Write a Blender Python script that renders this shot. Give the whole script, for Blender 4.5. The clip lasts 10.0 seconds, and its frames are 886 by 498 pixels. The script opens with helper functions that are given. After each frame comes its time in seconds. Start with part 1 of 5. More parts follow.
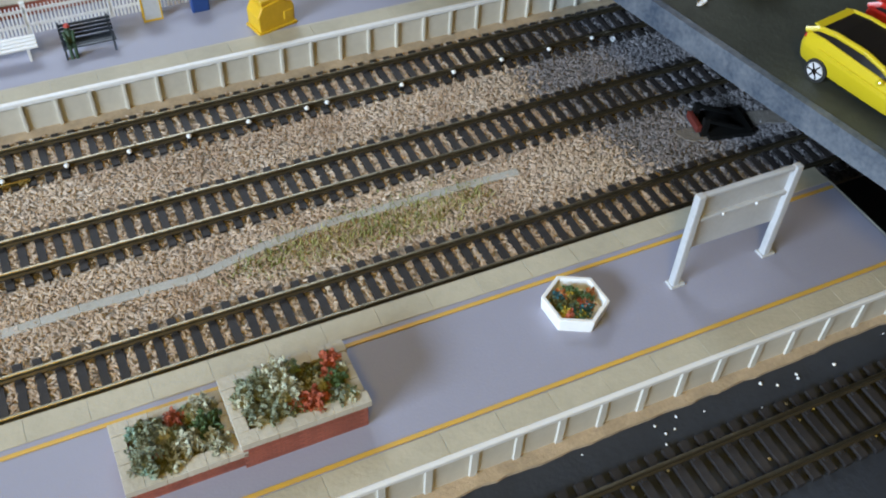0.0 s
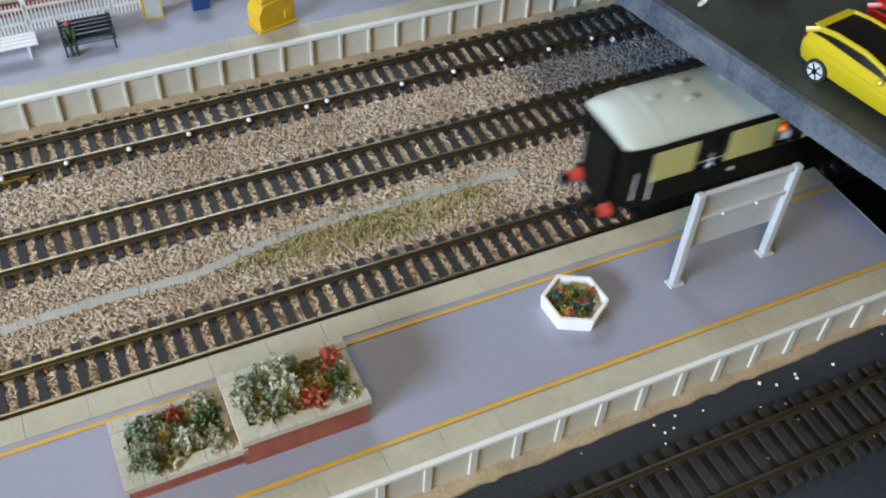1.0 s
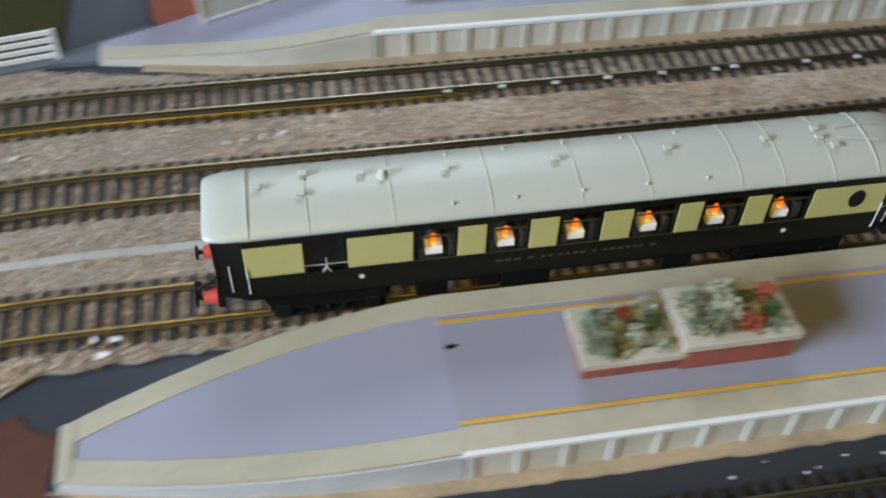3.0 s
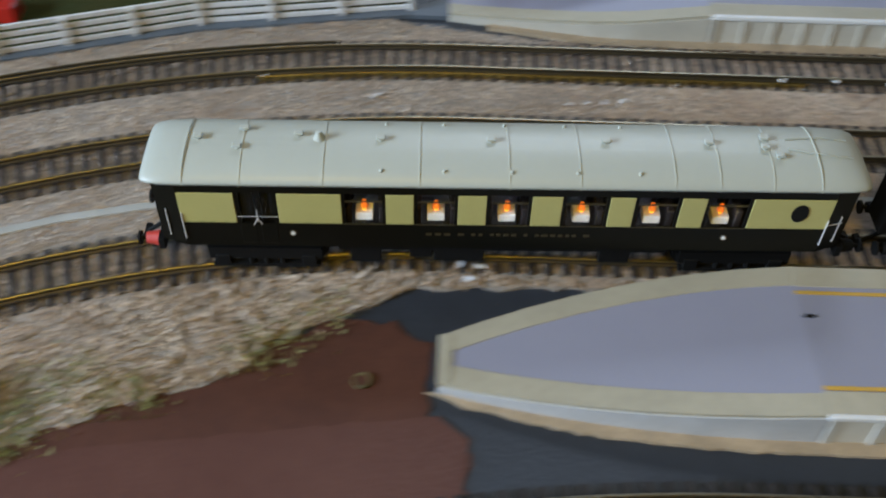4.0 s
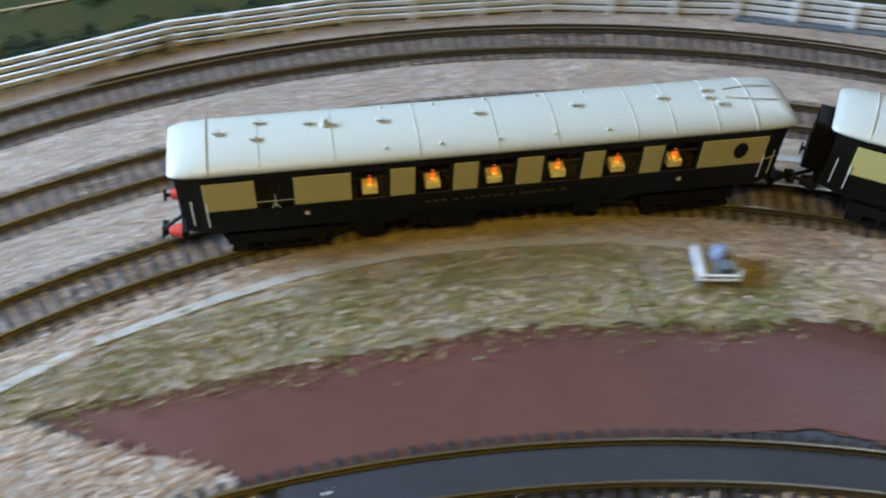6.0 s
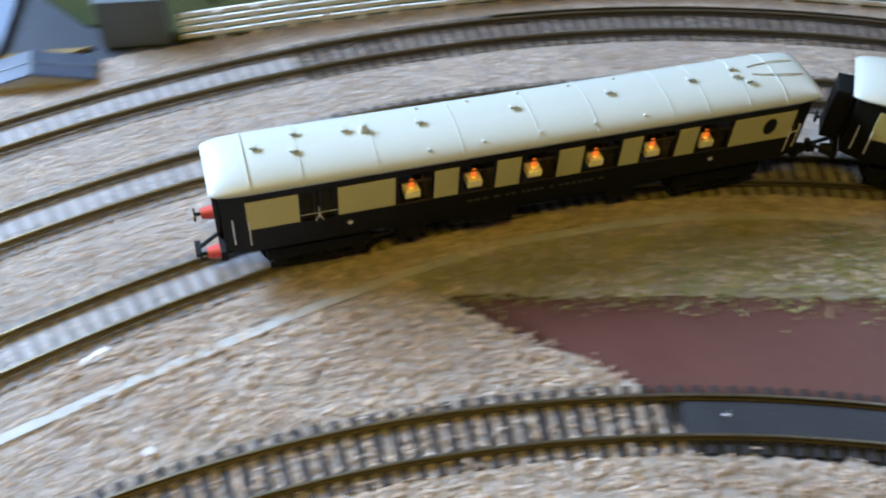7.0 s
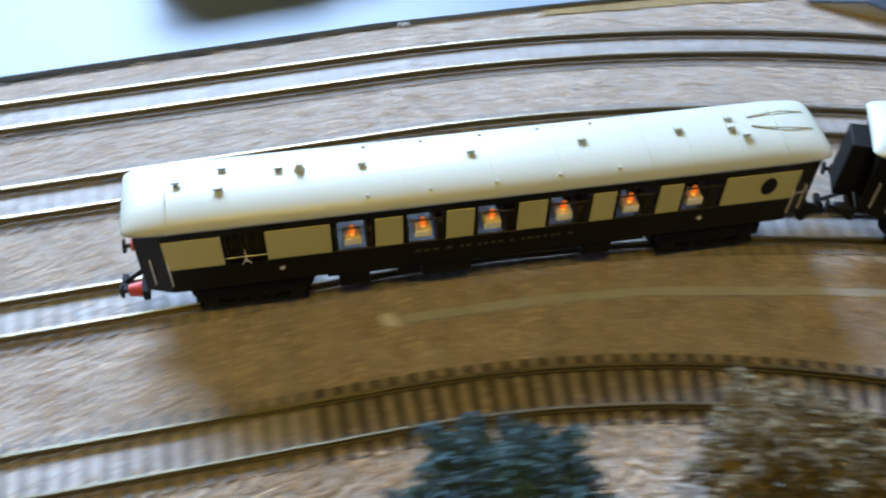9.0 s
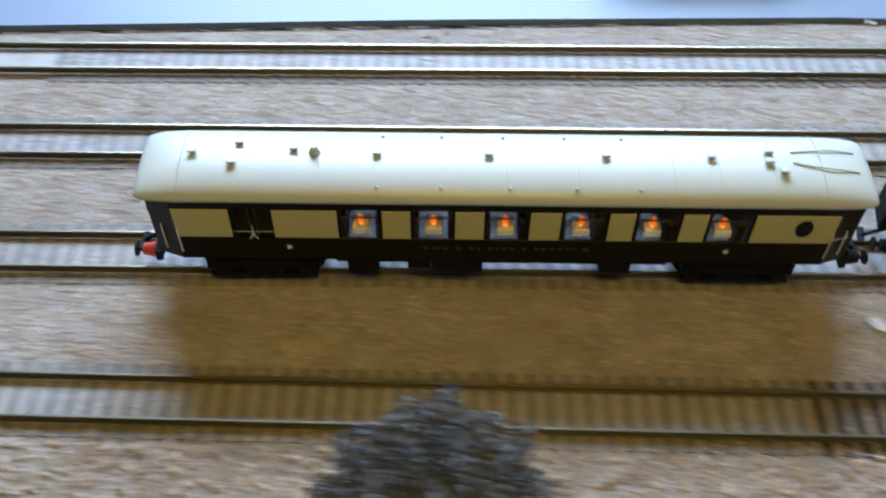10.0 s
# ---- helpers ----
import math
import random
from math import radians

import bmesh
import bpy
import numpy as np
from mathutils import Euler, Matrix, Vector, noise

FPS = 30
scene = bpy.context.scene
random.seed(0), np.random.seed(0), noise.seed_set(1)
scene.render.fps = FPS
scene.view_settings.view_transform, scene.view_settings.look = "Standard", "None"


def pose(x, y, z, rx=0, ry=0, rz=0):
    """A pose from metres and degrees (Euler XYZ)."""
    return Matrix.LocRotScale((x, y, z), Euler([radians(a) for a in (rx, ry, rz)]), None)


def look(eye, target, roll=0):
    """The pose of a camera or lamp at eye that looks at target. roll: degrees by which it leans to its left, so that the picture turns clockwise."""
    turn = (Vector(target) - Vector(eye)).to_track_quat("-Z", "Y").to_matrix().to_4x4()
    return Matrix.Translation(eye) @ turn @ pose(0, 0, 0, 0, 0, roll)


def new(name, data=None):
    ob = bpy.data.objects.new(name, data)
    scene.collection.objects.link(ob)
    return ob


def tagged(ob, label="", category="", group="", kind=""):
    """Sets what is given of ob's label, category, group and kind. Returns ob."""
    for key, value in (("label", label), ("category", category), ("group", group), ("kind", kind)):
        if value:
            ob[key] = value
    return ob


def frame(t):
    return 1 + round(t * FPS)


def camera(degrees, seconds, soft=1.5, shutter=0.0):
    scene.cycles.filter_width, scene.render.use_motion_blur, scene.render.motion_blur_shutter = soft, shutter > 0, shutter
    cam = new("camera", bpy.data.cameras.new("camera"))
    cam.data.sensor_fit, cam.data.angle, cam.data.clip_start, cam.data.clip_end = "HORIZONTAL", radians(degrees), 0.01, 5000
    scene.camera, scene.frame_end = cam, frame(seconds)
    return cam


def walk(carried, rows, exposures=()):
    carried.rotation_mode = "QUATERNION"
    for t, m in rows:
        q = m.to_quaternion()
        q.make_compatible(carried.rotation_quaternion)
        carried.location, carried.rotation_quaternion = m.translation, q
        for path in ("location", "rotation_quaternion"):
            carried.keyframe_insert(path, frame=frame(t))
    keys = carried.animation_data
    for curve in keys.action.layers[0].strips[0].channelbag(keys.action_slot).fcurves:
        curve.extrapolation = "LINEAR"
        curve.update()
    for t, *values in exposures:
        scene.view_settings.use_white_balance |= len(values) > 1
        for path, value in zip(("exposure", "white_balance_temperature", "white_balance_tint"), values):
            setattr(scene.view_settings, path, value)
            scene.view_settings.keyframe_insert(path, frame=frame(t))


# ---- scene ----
random.seed(7)
cam = camera(48.2, 10.0, soft=2.0, shutter=0.8)
walk(cam, [
    (0.0, pose(0.1887, -0.2338, 0.2867, 43.63, -2.42, -24.80)),
    (0.5, pose(0.1873, -0.2344, 0.2860, 43.84, -2.74, -24.78)),
    (1.0, pose(0.1873, -0.2344, 0.2859, 43.75, -2.71, -24.74)),
    (1.5, pose(0.1834, -0.2320, 0.2849, 43.57, -2.74, -23.92)),
    (2.0, pose(0.1716, -0.2272, 0.2889, 42.81, -2.07, -20.70)),
    (2.5, pose(0.1326, -0.2380, 0.2970, 42.31, -1.89, -15.28)),
    (2.7, pose(0.1158, -0.2414, 0.2982, 42.01, -1.68, -12.90)),
    (3.8, pose(0.0176, -0.2689, 0.2939, 42.83, -1.62, -1.07)),
    (4.0, pose(0.0002, -0.2726, 0.2953, 42.43, -1.27, 1.30)),
    (4.5, pose(-0.0382, -0.2890, 0.2999, 41.80, -0.48, 8.12)),
    (5.0, pose(-0.0816, -0.3143, 0.3083, 42.12, -1.07, 13.04)),
    (5.2, pose(-0.1012, -0.3294, 0.3115, 42.40, -1.70, 14.76)),
    (6.3, pose(-0.1797, -0.4226, 0.3183, 43.13, -1.81, 30.60)),
    (6.5, pose(-0.1952, -0.4405, 0.3190, 42.82, -1.81, 32.72)),
    (7.0, pose(-0.2268, -0.4883, 0.3147, 42.26, -2.65, 39.64)),
    (7.5, pose(-0.2498, -0.5306, 0.3120, 42.36, -2.63, 46.87)),
    (8.0, pose(-0.2587, -0.5711, 0.3171, 42.13, -2.52, 55.40)),
    (8.5, pose(-0.2611, -0.6017, 0.3162, 40.18, -1.49, 64.30)),
    (9.0, pose(-0.2600, -0.6467, 0.3063, 41.05, -1.24, 74.06)),
    (9.5, pose(-0.2672, -0.7034, 0.3049, 39.42, -1.46, 83.81)),
    (10.0, pose(-0.2751, -0.7720, 0.3096, 39.11, -0.42, 88.10)),
], exposures=[(0.0, -0.02, 6250, 14), (1.5, -0.03, 6250, 14), (2.5, -0.05, 6200, 15), (3.8, -0.56, 6100, 14), (4.5, -0.59, 6050, 14), (5.2, -0.50, 5950, 14), (6.3, -0.21, 5480, 17), (8.0, -0.32, 5500, 16), (9.0, -0.46, 5600, 16), (9.5, -0.50, 5620, 16), (10.0, -0.66, 5650, 16)])

# ---- light ----
world = bpy.data.worlds.new("world")
scene.world = world
world.use_nodes = True
sky = world.node_tree.nodes.new("ShaderNodeTexSky")
sky.sky_type, sky.sun_disc = "NISHITA", False
sky.sun_elevation, sky.sun_rotation = radians(38), radians(250)
world.node_tree.links.new(sky.outputs[0], world.node_tree.nodes["Background"].inputs[0])
world.node_tree.nodes["Background"].inputs[1].default_value = 0.1


def window_light(name, place, target, sx, sy, watts, colour):
    lamp = bpy.data.lights.new(name, "AREA")
    lamp.shape, lamp.size, lamp.size_y, lamp.energy, lamp.color = "RECTANGLE", sx, sy, watts, colour
    ob = new(name, lamp)
    ob.matrix_basis = look(place, target)
    return ob


# the window in the wall that the train runs towards, and the one behind the far platform
window_light("west_window_daylight", (-1.53, -0.72, 0.77), (-0.45, -0.66, 0.0), 0.95, 0.36, 82, (0.65, 0.84, 1.0))
window_light("north_window_daylight", (0.26, 1.18, 1.00), (0.26, 0.0, 0.0), 0.70, 0.40, 10.5, (0.76, 0.89, 1.0))
# warm light inferred from ochre shade; the lamp is unseen, hung low to stay local
bulb = bpy.data.lights.new("unseen_warm_lamp_light", "AREA")
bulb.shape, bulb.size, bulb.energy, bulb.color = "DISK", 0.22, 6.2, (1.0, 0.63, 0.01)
new("unseen_warm_lamp_light", bulb).matrix_basis = look((-0.12, -0.72, 0.94), (-0.12, -0.72, 0))

# ---- materials ----


def mat(name, colour, rough=0.6, metal=0.0, vary=0.12, scale=60.0, bump=0.0, bump_scale=400.0, second=None, piece=0.0, specular=0.5, coat=0.0):
    """A surface of one colour with stains at a large scale, grain at a small one, and fine relief."""
    m = bpy.data.materials.new(name)
    m.use_nodes = True
    nt = m.node_tree
    p = nt.nodes["Principled BSDF"]
    p.inputs["Roughness"].default_value, p.inputs["Metallic"].default_value = rough, metal
    p.inputs["Specular IOR Level"].default_value = specular
    p.inputs["Coat Weight"].default_value = coat
    co = nt.nodes.new("ShaderNodeTexCoord")
    big, small = nt.nodes.new("ShaderNodeTexNoise"), nt.nodes.new("ShaderNodeTexNoise")
    big.inputs["Scale"].default_value, small.inputs["Scale"].default_value = scale, scale * 9
    big.inputs["Detail"].default_value, small.inputs["Detail"].default_value = 3, 4
    for n in (big, small):
        nt.links.new(co.outputs["Object"], n.inputs["Vector"])
    mix = nt.nodes.new("ShaderNodeMix")
    mix.data_type = "RGBA"
    second = second or tuple(c * 0.55 for c in colour)
    mix.inputs["A"].default_value, mix.inputs["B"].default_value = (*colour, 1), (*second, 1)
    add = nt.nodes.new("ShaderNodeMath")
    add.operation = "MULTIPLY_ADD"
    nt.links.new(small.outputs["Fac"], add.inputs[0])
    add.inputs[1].default_value = 0.6
    nt.links.new(big.outputs["Fac"], add.inputs[2])
    ramp = nt.nodes.new("ShaderNodeMapRange")
    ramp.inputs["From Min"].default_value, ramp.inputs["From Max"].default_value = 0.55, 1.15
    ramp.inputs["To Max"].default_value = min(1.0, vary * 3)
    nt.links.new(add.outputs[0], ramp.inputs["Value"])
    nt.links.new(ramp.outputs[0], mix.inputs["Factor"])
    out = mix.outputs["Result"]
    if piece:
        info = nt.nodes.new("ShaderNodeObjectInfo")
        geo = nt.nodes.new("ShaderNodeNewGeometry")
        s1 = nt.nodes.new("ShaderNodeMath")
        s1.operation = "ADD"
        nt.links.new(info.outputs["Random"], s1.inputs[0])
        nt.links.new(geo.outputs["Random Per Island"], s1.inputs[1])
        r2 = nt.nodes.new("ShaderNodeMapRange")
        r2.inputs["From Max"].default_value = 2.0
        r2.inputs["To Min"].default_value, r2.inputs["To Max"].default_value = 1 - piece, 1 + piece
        nt.links.new(s1.outputs[0], r2.inputs["Value"])
        hsv = nt.nodes.new("ShaderNodeHueSaturation")
        nt.links.new(r2.outputs[0], hsv.inputs["Value"])
        nt.links.new(out, hsv.inputs["Color"])
        out = hsv.outputs[0]
    nt.links.new(out, p.inputs["Base Color"])
    if bump:
        tex = nt.nodes.new("ShaderNodeTexNoise")
        tex.inputs["Scale"].default_value, tex.inputs["Detail"].default_value = bump_scale, 5
        nt.links.new(co.outputs["Object"], tex.inputs["Vector"])
        b = nt.nodes.new("ShaderNodeBump")
        b.inputs["Strength"].default_value, b.inputs["Distance"].default_value = bump, 0.001
        nt.links.new(tex.outputs["Fac"], b.inputs["Height"])
        nt.links.new(b.outputs[0], p.inputs["Normal"])
    return m


def glow(name, colour, strength):
    m = bpy.data.materials.new(name)
    m.use_nodes = True
    p = m.node_tree.nodes["Principled BSDF"]
    p.inputs["Base Color"].default_value = (*colour, 1)
    p.inputs["Emission Color"].default_value = (*colour, 1)
    p.inputs["Emission Strength"].default_value = strength
    return m


def glass(name, colour=(1, 1, 1), rough=0.02):
    m = bpy.data.materials.new(name)
    m.use_nodes = True
    p = m.node_tree.nodes["Principled BSDF"]
    p.inputs["Base Color"].default_value = (*colour, 1)
    p.inputs["Roughness"].default_value = rough
    p.inputs["Transmission Weight"].default_value = 1.0
    p.inputs["IOR"].default_value = 1.1
    return m


M_WALL = mat("brown_boarding_paint", (0.16, 0.12, 0.075), 0.9, vary=0.08, scale=2, bump=0.2, bump_scale=90)
M_CEIL = mat("tan_ceiling_paint", (0.30, 0.25, 0.18), 0.9, vary=0.05, scale=2)
M_CARPET = mat("brown_carpet", (0.10, 0.065, 0.04), 0.95, vary=0.2, scale=8, bump=0.5, bump_scale=300)
M_FRAME = mat("white_window_paint", (0.75, 0.75, 0.72), 0.4, vary=0.05, scale=6)
M_BOARD = mat("dark_grey_board_paint", (0.035, 0.041, 0.054), 0.45, vary=0.25, scale=14, bump=0.25, bump_scale=500, second=(0.022, 0.024, 0.030))
M_BED = mat("tan_ballast_bed", (0.36, 0.315, 0.275), 0.9, vary=0.33, scale=70, bump=1.0, bump_scale=750, second=(0.20, 0.165, 0.13))
M_CHIP = mat("tan_ballast_chip", (0.53, 0.445, 0.365), 0.85, vary=0.33, scale=24, piece=0.42, second=(0.29, 0.20, 0.14))
M_CHIP_GREY = mat("grey_ballast_chip", (0.33, 0.315, 0.34), 0.85, vary=0.2, scale=40, piece=0.55, second=(0.13, 0.12, 0.12))
M_RED = mat("red_brown_ground_paint", (0.100, 0.040, 0.026), 0.5, specular=0.35, vary=0.35, scale=16, bump=0.22, bump_scale=600, second=(0.060, 0.024, 0.017))
M_PLAT = mat("lavender_grey_platform_card", (0.29, 0.29, 0.37), 0.5, vary=0.10, scale=12, bump=0.08, bump_scale=900, second=(0.24, 0.24, 0.32))
M_COPING = mat("cream_coping_slab", (0.46, 0.42, 0.32), 0.6, vary=0.16, scale=30, bump=0.2, bump_scale=700, piece=0.08)
M_FACE = mat("stone_coloured_platform_face", (0.54, 0.51, 0.44), 0.55, vary=0.14, scale=30, piece=0.06)
M_WHITE = mat("white_plastic", (0.74, 0.74, 0.74), 0.35, vary=0.07, scale=40)
M_YLINE = mat("yellow_line_paint", (0.62, 0.36, 0.035), 0.5, vary=0.25, scale=120, second=(0.45, 0.30, 0.10))
M_SLEEPER = mat("black_plastic_sleeper", (0.017, 0.016, 0.018), 0.62, specular=0.3, vary=0.2, scale=80, piece=0.35, second=(0.05, 0.042, 0.036))
M_RAIL = mat("nickel_silver_rail", (0.29, 0.265, 0.20), 0.4, metal=1.0, vary=0.3, scale=40, second=(0.22, 0.185, 0.12))
M_DUSTY = mat("ballast_dusted_sleeper", (0.17, 0.155, 0.15), 0.7, vary=0.4, scale=90, piece=0.35, second=(0.07, 0.065, 0.065))
M_FILL = mat("dark_track_fill", (0.024, 0.026, 0.032), 0.6, vary=0.3, scale=40, bump=0.3, bump_scale=600)
M_PALEFILL = mat("pale_glued_ballast_fill", (0.38, 0.36, 0.35), 0.5, vary=0.3, scale=60, bump=0.6, bump_scale=600, second=(0.27, 0.24, 0.22))
M_RAILSIDE = mat("tarnished_rail_web", (0.075, 0.060, 0.035), 0.5, metal=0.6, vary=0.25, scale=90)

# ---- mesh helpers ----


def mesh_object(name, bm, material, parent=None, label=""):
    me = bpy.data.meshes.new(name)
    bm.to_mesh(me)
    bm.free()
    if material:
        me.materials.append(material)
    ob = new(name, me)
    if parent:
        ob.parent = parent
    if label:
        ob["label"] = label
    return ob


def part(name, bm, material, parent, label=""):
    return mesh_object(name, bm, material, parent, label)


def structure(name, bm, material, label=""):
    return tagged(mesh_object(name, bm, material), label, kind="structure")


def box(bm, x0, x1, y0, y1, z0, z1, m=None, bevel=0.0):
    r = bmesh.ops.create_cube(bm, size=1.0)["verts"]
    for v in r:
        v.co = Vector(((x0 + x1) / 2 + v.co.x * (x1 - x0), (y0 + y1) / 2 + v.co.y * (y1 - y0), (z0 + z1) / 2 + v.co.z * (z1 - z0)))
    if bevel:
        edges = list({e for v in r for e in v.link_edges})
        r = bmesh.ops.bevel(bm, geom=edges, offset=bevel, segments=2, profile=0.5, affect="EDGES")["verts"] + [v for v in r if v.is_valid]
    if m is not None:
        bmesh.ops.transform(bm, matrix=m, verts=list({v for v in r if v.is_valid}))
    return bm


def rod(bm, a, b, r0, r1=None, seg=10):
    a, b = Vector(a), Vector(b)
    q = (b - a).to_track_quat("Z", "Y").to_matrix().to_4x4()
    m = Matrix.Translation((a + b) / 2) @ q
    bmesh.ops.create_cone(bm, cap_ends=True, segments=seg, radius1=r0, radius2=r0 if r1 is None else r1, depth=(b - a).length, matrix=m)
    return bm


def ball(bm, c, r, sz=1.0, u=10, v=7):
    bmesh.ops.create_uvsphere(bm, u_segments=u, v_segments=v, radius=r, matrix=Matrix.Translation(c) @ Matrix.Diagonal((1, 1, sz, 1)))
    return bm


def B():
    return bmesh.new()


def slab(bm, outline, z0, z1):
    """A flat sheet with the given outline, from z0 up to z1."""
    low = [bm.verts.new((x, y, z0)) for x, y in outline]
    f = bm.faces.new(low)
    top = bmesh.ops.extrude_face_region(bm, geom=[f])["geom"]
    for v in top:
        if isinstance(v, bmesh.types.BMVert):
            v.co.z = z1
    bmesh.ops.triangulate(bm, faces=bm.faces[:])
    bmesh.ops.recalc_face_normals(bm, faces=bm.faces[:])
    return bm


def loft(bm, sections, caps=True):
    rings = [[bm.verts.new(p) for p in s] for s in sections]
    k = len(rings[0])
    for a, b in zip(rings, rings[1:]):
        for i in range(k):
            bm.faces.new((a[i], b[i], b[(i + 1) % k], a[(i + 1) % k]))
    if caps:
        bm.faces.new(rings[0])
        bm.faces.new(rings[-1][::-1])
    bmesh.ops.recalc_face_normals(bm, faces=bm.faces[:])
    return bm


def wobble(outline, amount, step, seed):
    """The outline with points every step metres, each a little off, for hand-laid edges."""
    rnd = random.Random(seed)
    out = []
    for (x0, y0), (x1, y1) in zip(outline, outline[1:] + outline[:1]):
        n = max(1, int(math.hypot(x1 - x0, y1 - y0) / step)) if math.hypot(x1 - x0, y1 - y0) < 0.7 else 1
        for i in range(n):
            u = i / n
            out.append((x0 + (x1 - x0) * u + rnd.uniform(-amount, amount), y0 + (y1 - y0) * u + rnd.uniform(-amount, amount)))
    return out


# ---- the plan of the tracks: a straight, two curves, a straight; x0, y, radius 1, radius 2, where they meet, the whole turn ----
PLAN = {
    "near": (0.0, 0.0, 0.4778, 0.7895, 1.0744, 1.5289),
    "middle": (0.0104, 0.0663, 0.5452, 0.7354, 0.8937, 1.5305),
    "far": (0.0068, 0.1217, 0.6058, 0.7978, 0.9581, 1.5360),
    "front": (0.1041, -0.1196, 0.5690, 0.4723, 0.9116, 1.5136),
}


def along(track, s, out=0.0):
    """The place s metres along a track, out metres to its outer side, and the turn there."""
    x0, y0, r1, r2, a1, th = PLAN[track]
    c1 = (x0, y0 - r1)
    c2 = (c1[0] - (r1 - r2) * math.sin(a1), c1[1] + (r1 - r2) * math.cos(a1))
    l1, l2 = r1 * a1, r2 * (th - a1)
    if s < l1:
        a, c, r = max(0, s / r1), c1, r1
    else:
        a, c, r = min(th, a1 + (s - l1) / r2), c2, r2
    more = min(s, 0) + max(s - l1 - l2, 0)
    return (c[0] - (r + out) * math.sin(a) - math.cos(a) * more, c[1] + (r + out) * math.cos(a) - math.sin(a) * more, a)


def outside(track, x, y):
    """How far points lie on the outer side of a track's middle (arrays)."""
    x0, y0, r1, r2, a1, th = PLAN[track]
    c2x, c2y = x0 - (r1 - r2) * math.sin(a1), y0 - r1 + (r1 - r2) * math.cos(a1)
    ux, uy, vx, vy = x - x0, y - y0 + r1, x - c2x, y - c2y
    f1, f2 = np.arctan2(-ux, uy), np.arctan2(-vx, vy)
    return np.where(ux > 0, uy - r1, np.where(f1 < a1, np.hypot(ux, uy) - r1, np.where((f2 < th) & (f2 > 0), np.hypot(vx, vy) - r2, -vx * math.sin(th) + vy * math.cos(th) - r2)))


def swept(bm, track, s0, s1, section, step=0.012):
    """A bar along a track; section: pairs of (out, height)."""
    n = max(2, int((s1 - s0) / step))
    rings = []
    for i in range(n + 1):
        s = s0 + (s1 - s0) * i / n
        rings.append([bm.verts.new((*along(track, s, o)[:2], z)) for o, z in section])
    k = len(section)
    for a, b in zip(rings, rings[1:]):
        for i in range(k):
            bm.faces.new((a[i], a[(i + 1) % k], b[(i + 1) % k], b[i]))
    bm.faces.new(rings[0])
    bm.faces.new(rings[-1][::-1])
    bmesh.ops.recalc_face_normals(bm, faces=bm.faces[:])
    return bm


# ---- the room ----
def room():
    x0, x1, y0, y1, z0, z1 = -1.55, 2.3, -2.1, 1.2, -0.95, 1.45
    structure("floor", box(B(), x0 - 0.1, x1 + 0.1, y0 - 0.1, y1 + 0.1, z0 - 0.1, z0), M_CARPET, "brown carpeted floor of the railway room")
    structure("ceiling", box(B(), x0 - 0.1, x1 + 0.1, y0 - 0.1, y1 + 0.1, z1, z1 + 0.1), M_CEIL, "plain tan ceiling")
    structure("wall_east", box(B(), x1, x1 + 0.1, y0, y1, z0, z1), M_WALL, "plain brown wall")
    w = B()
    box(w, x0, -0.11, y1, y1 + 0.1, z0, z1)
    box(w, 0.63, x1, y1, y1 + 0.1, z0, z1)
    box(w, -0.11, 0.63, y1, y1 + 0.1, z0, 0.78)
    box(w, -0.11, 0.63, y1, y1 + 0.1, 1.22, z1)
    structure("wall_north", w, M_WALL, "plain brown wall with a window opening")
    w = box(B(), x0, x1, y0 - 0.1, y0, z0, z1)
    structure("wall_south", w, M_WALL, "plain brown wall")
    w = B()
    box(w, x0 - 0.1, x0, y0, -1.22, z0, z1)
    box(w, x0 - 0.1, x0, -0.22, y1, z0, z1)
    box(w, x0 - 0.1, x0, -1.22, -0.22, z0, 0.57)
    box(w, x0 - 0.1, x0, -1.22, -0.22, 0.97, z1)
    structure("wall_west", w, M_WALL, "plain brown wall with a window opening")

    # unseen pendant fixture, added to carry the warm light
    lamp = tagged(new("added_pendant_lamp"), "unseen round white pendant lamp, added over the layout for warm light", "pendant lamp")
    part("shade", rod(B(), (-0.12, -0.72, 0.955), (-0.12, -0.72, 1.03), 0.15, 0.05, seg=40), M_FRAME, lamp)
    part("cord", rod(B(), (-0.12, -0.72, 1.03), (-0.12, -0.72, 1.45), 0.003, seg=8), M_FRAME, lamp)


room()
structure("ground", box(B(), -1.25, 1.7, -1.75, 1.0, -0.022, -0.0012), M_BOARD, "dark grey painted baseboard of the layout")

for x in (-1.15, 0.2, 1.6):
    for y in (-1.65, 0.9):
        structure("baseboard_leg", box(B(), x - 0.03, x + 0.03, y - 0.03, y + 0.03, -0.95, -0.022), M_WALL, "plain wooden leg of the baseboard")

BALLAST = [(0.9, 0.137), (0.07, 0.138), (0.016, 0.146), (-0.030, 0.155), (-0.127, 0.147), (-0.216, 0.117), (-0.310, 0.073), (-0.378, 0.023),
           (-0.472, -0.060), (-0.542, -0.148), (-0.583, -0.227), (-0.612, -0.280), (-0.640, -0.345), (-0.658, -0.420), (-0.667, -0.550), (-0.670, -1.60),
           (-0.05, -1.60), (-0.05, -0.14), (-0.149, -0.193), (-0.214, -0.236), (-0.263, -0.275), (-0.295, -0.262), (-0.313, -0.265), (-0.340, -0.272),
           (-0.366, -0.279), (-0.385, -0.280), (-0.350, -0.250), (-0.300, -0.206), (-0.235, -0.150), (-0.168, -0.113), (-0.126, -0.088), (-0.070, -0.065),
           (-0.065, -0.053), (-0.030, -0.035), (-0.013, -0.025), (0.030, -0.0215), (0.13, -0.0195), (0.9, -0.0195)]
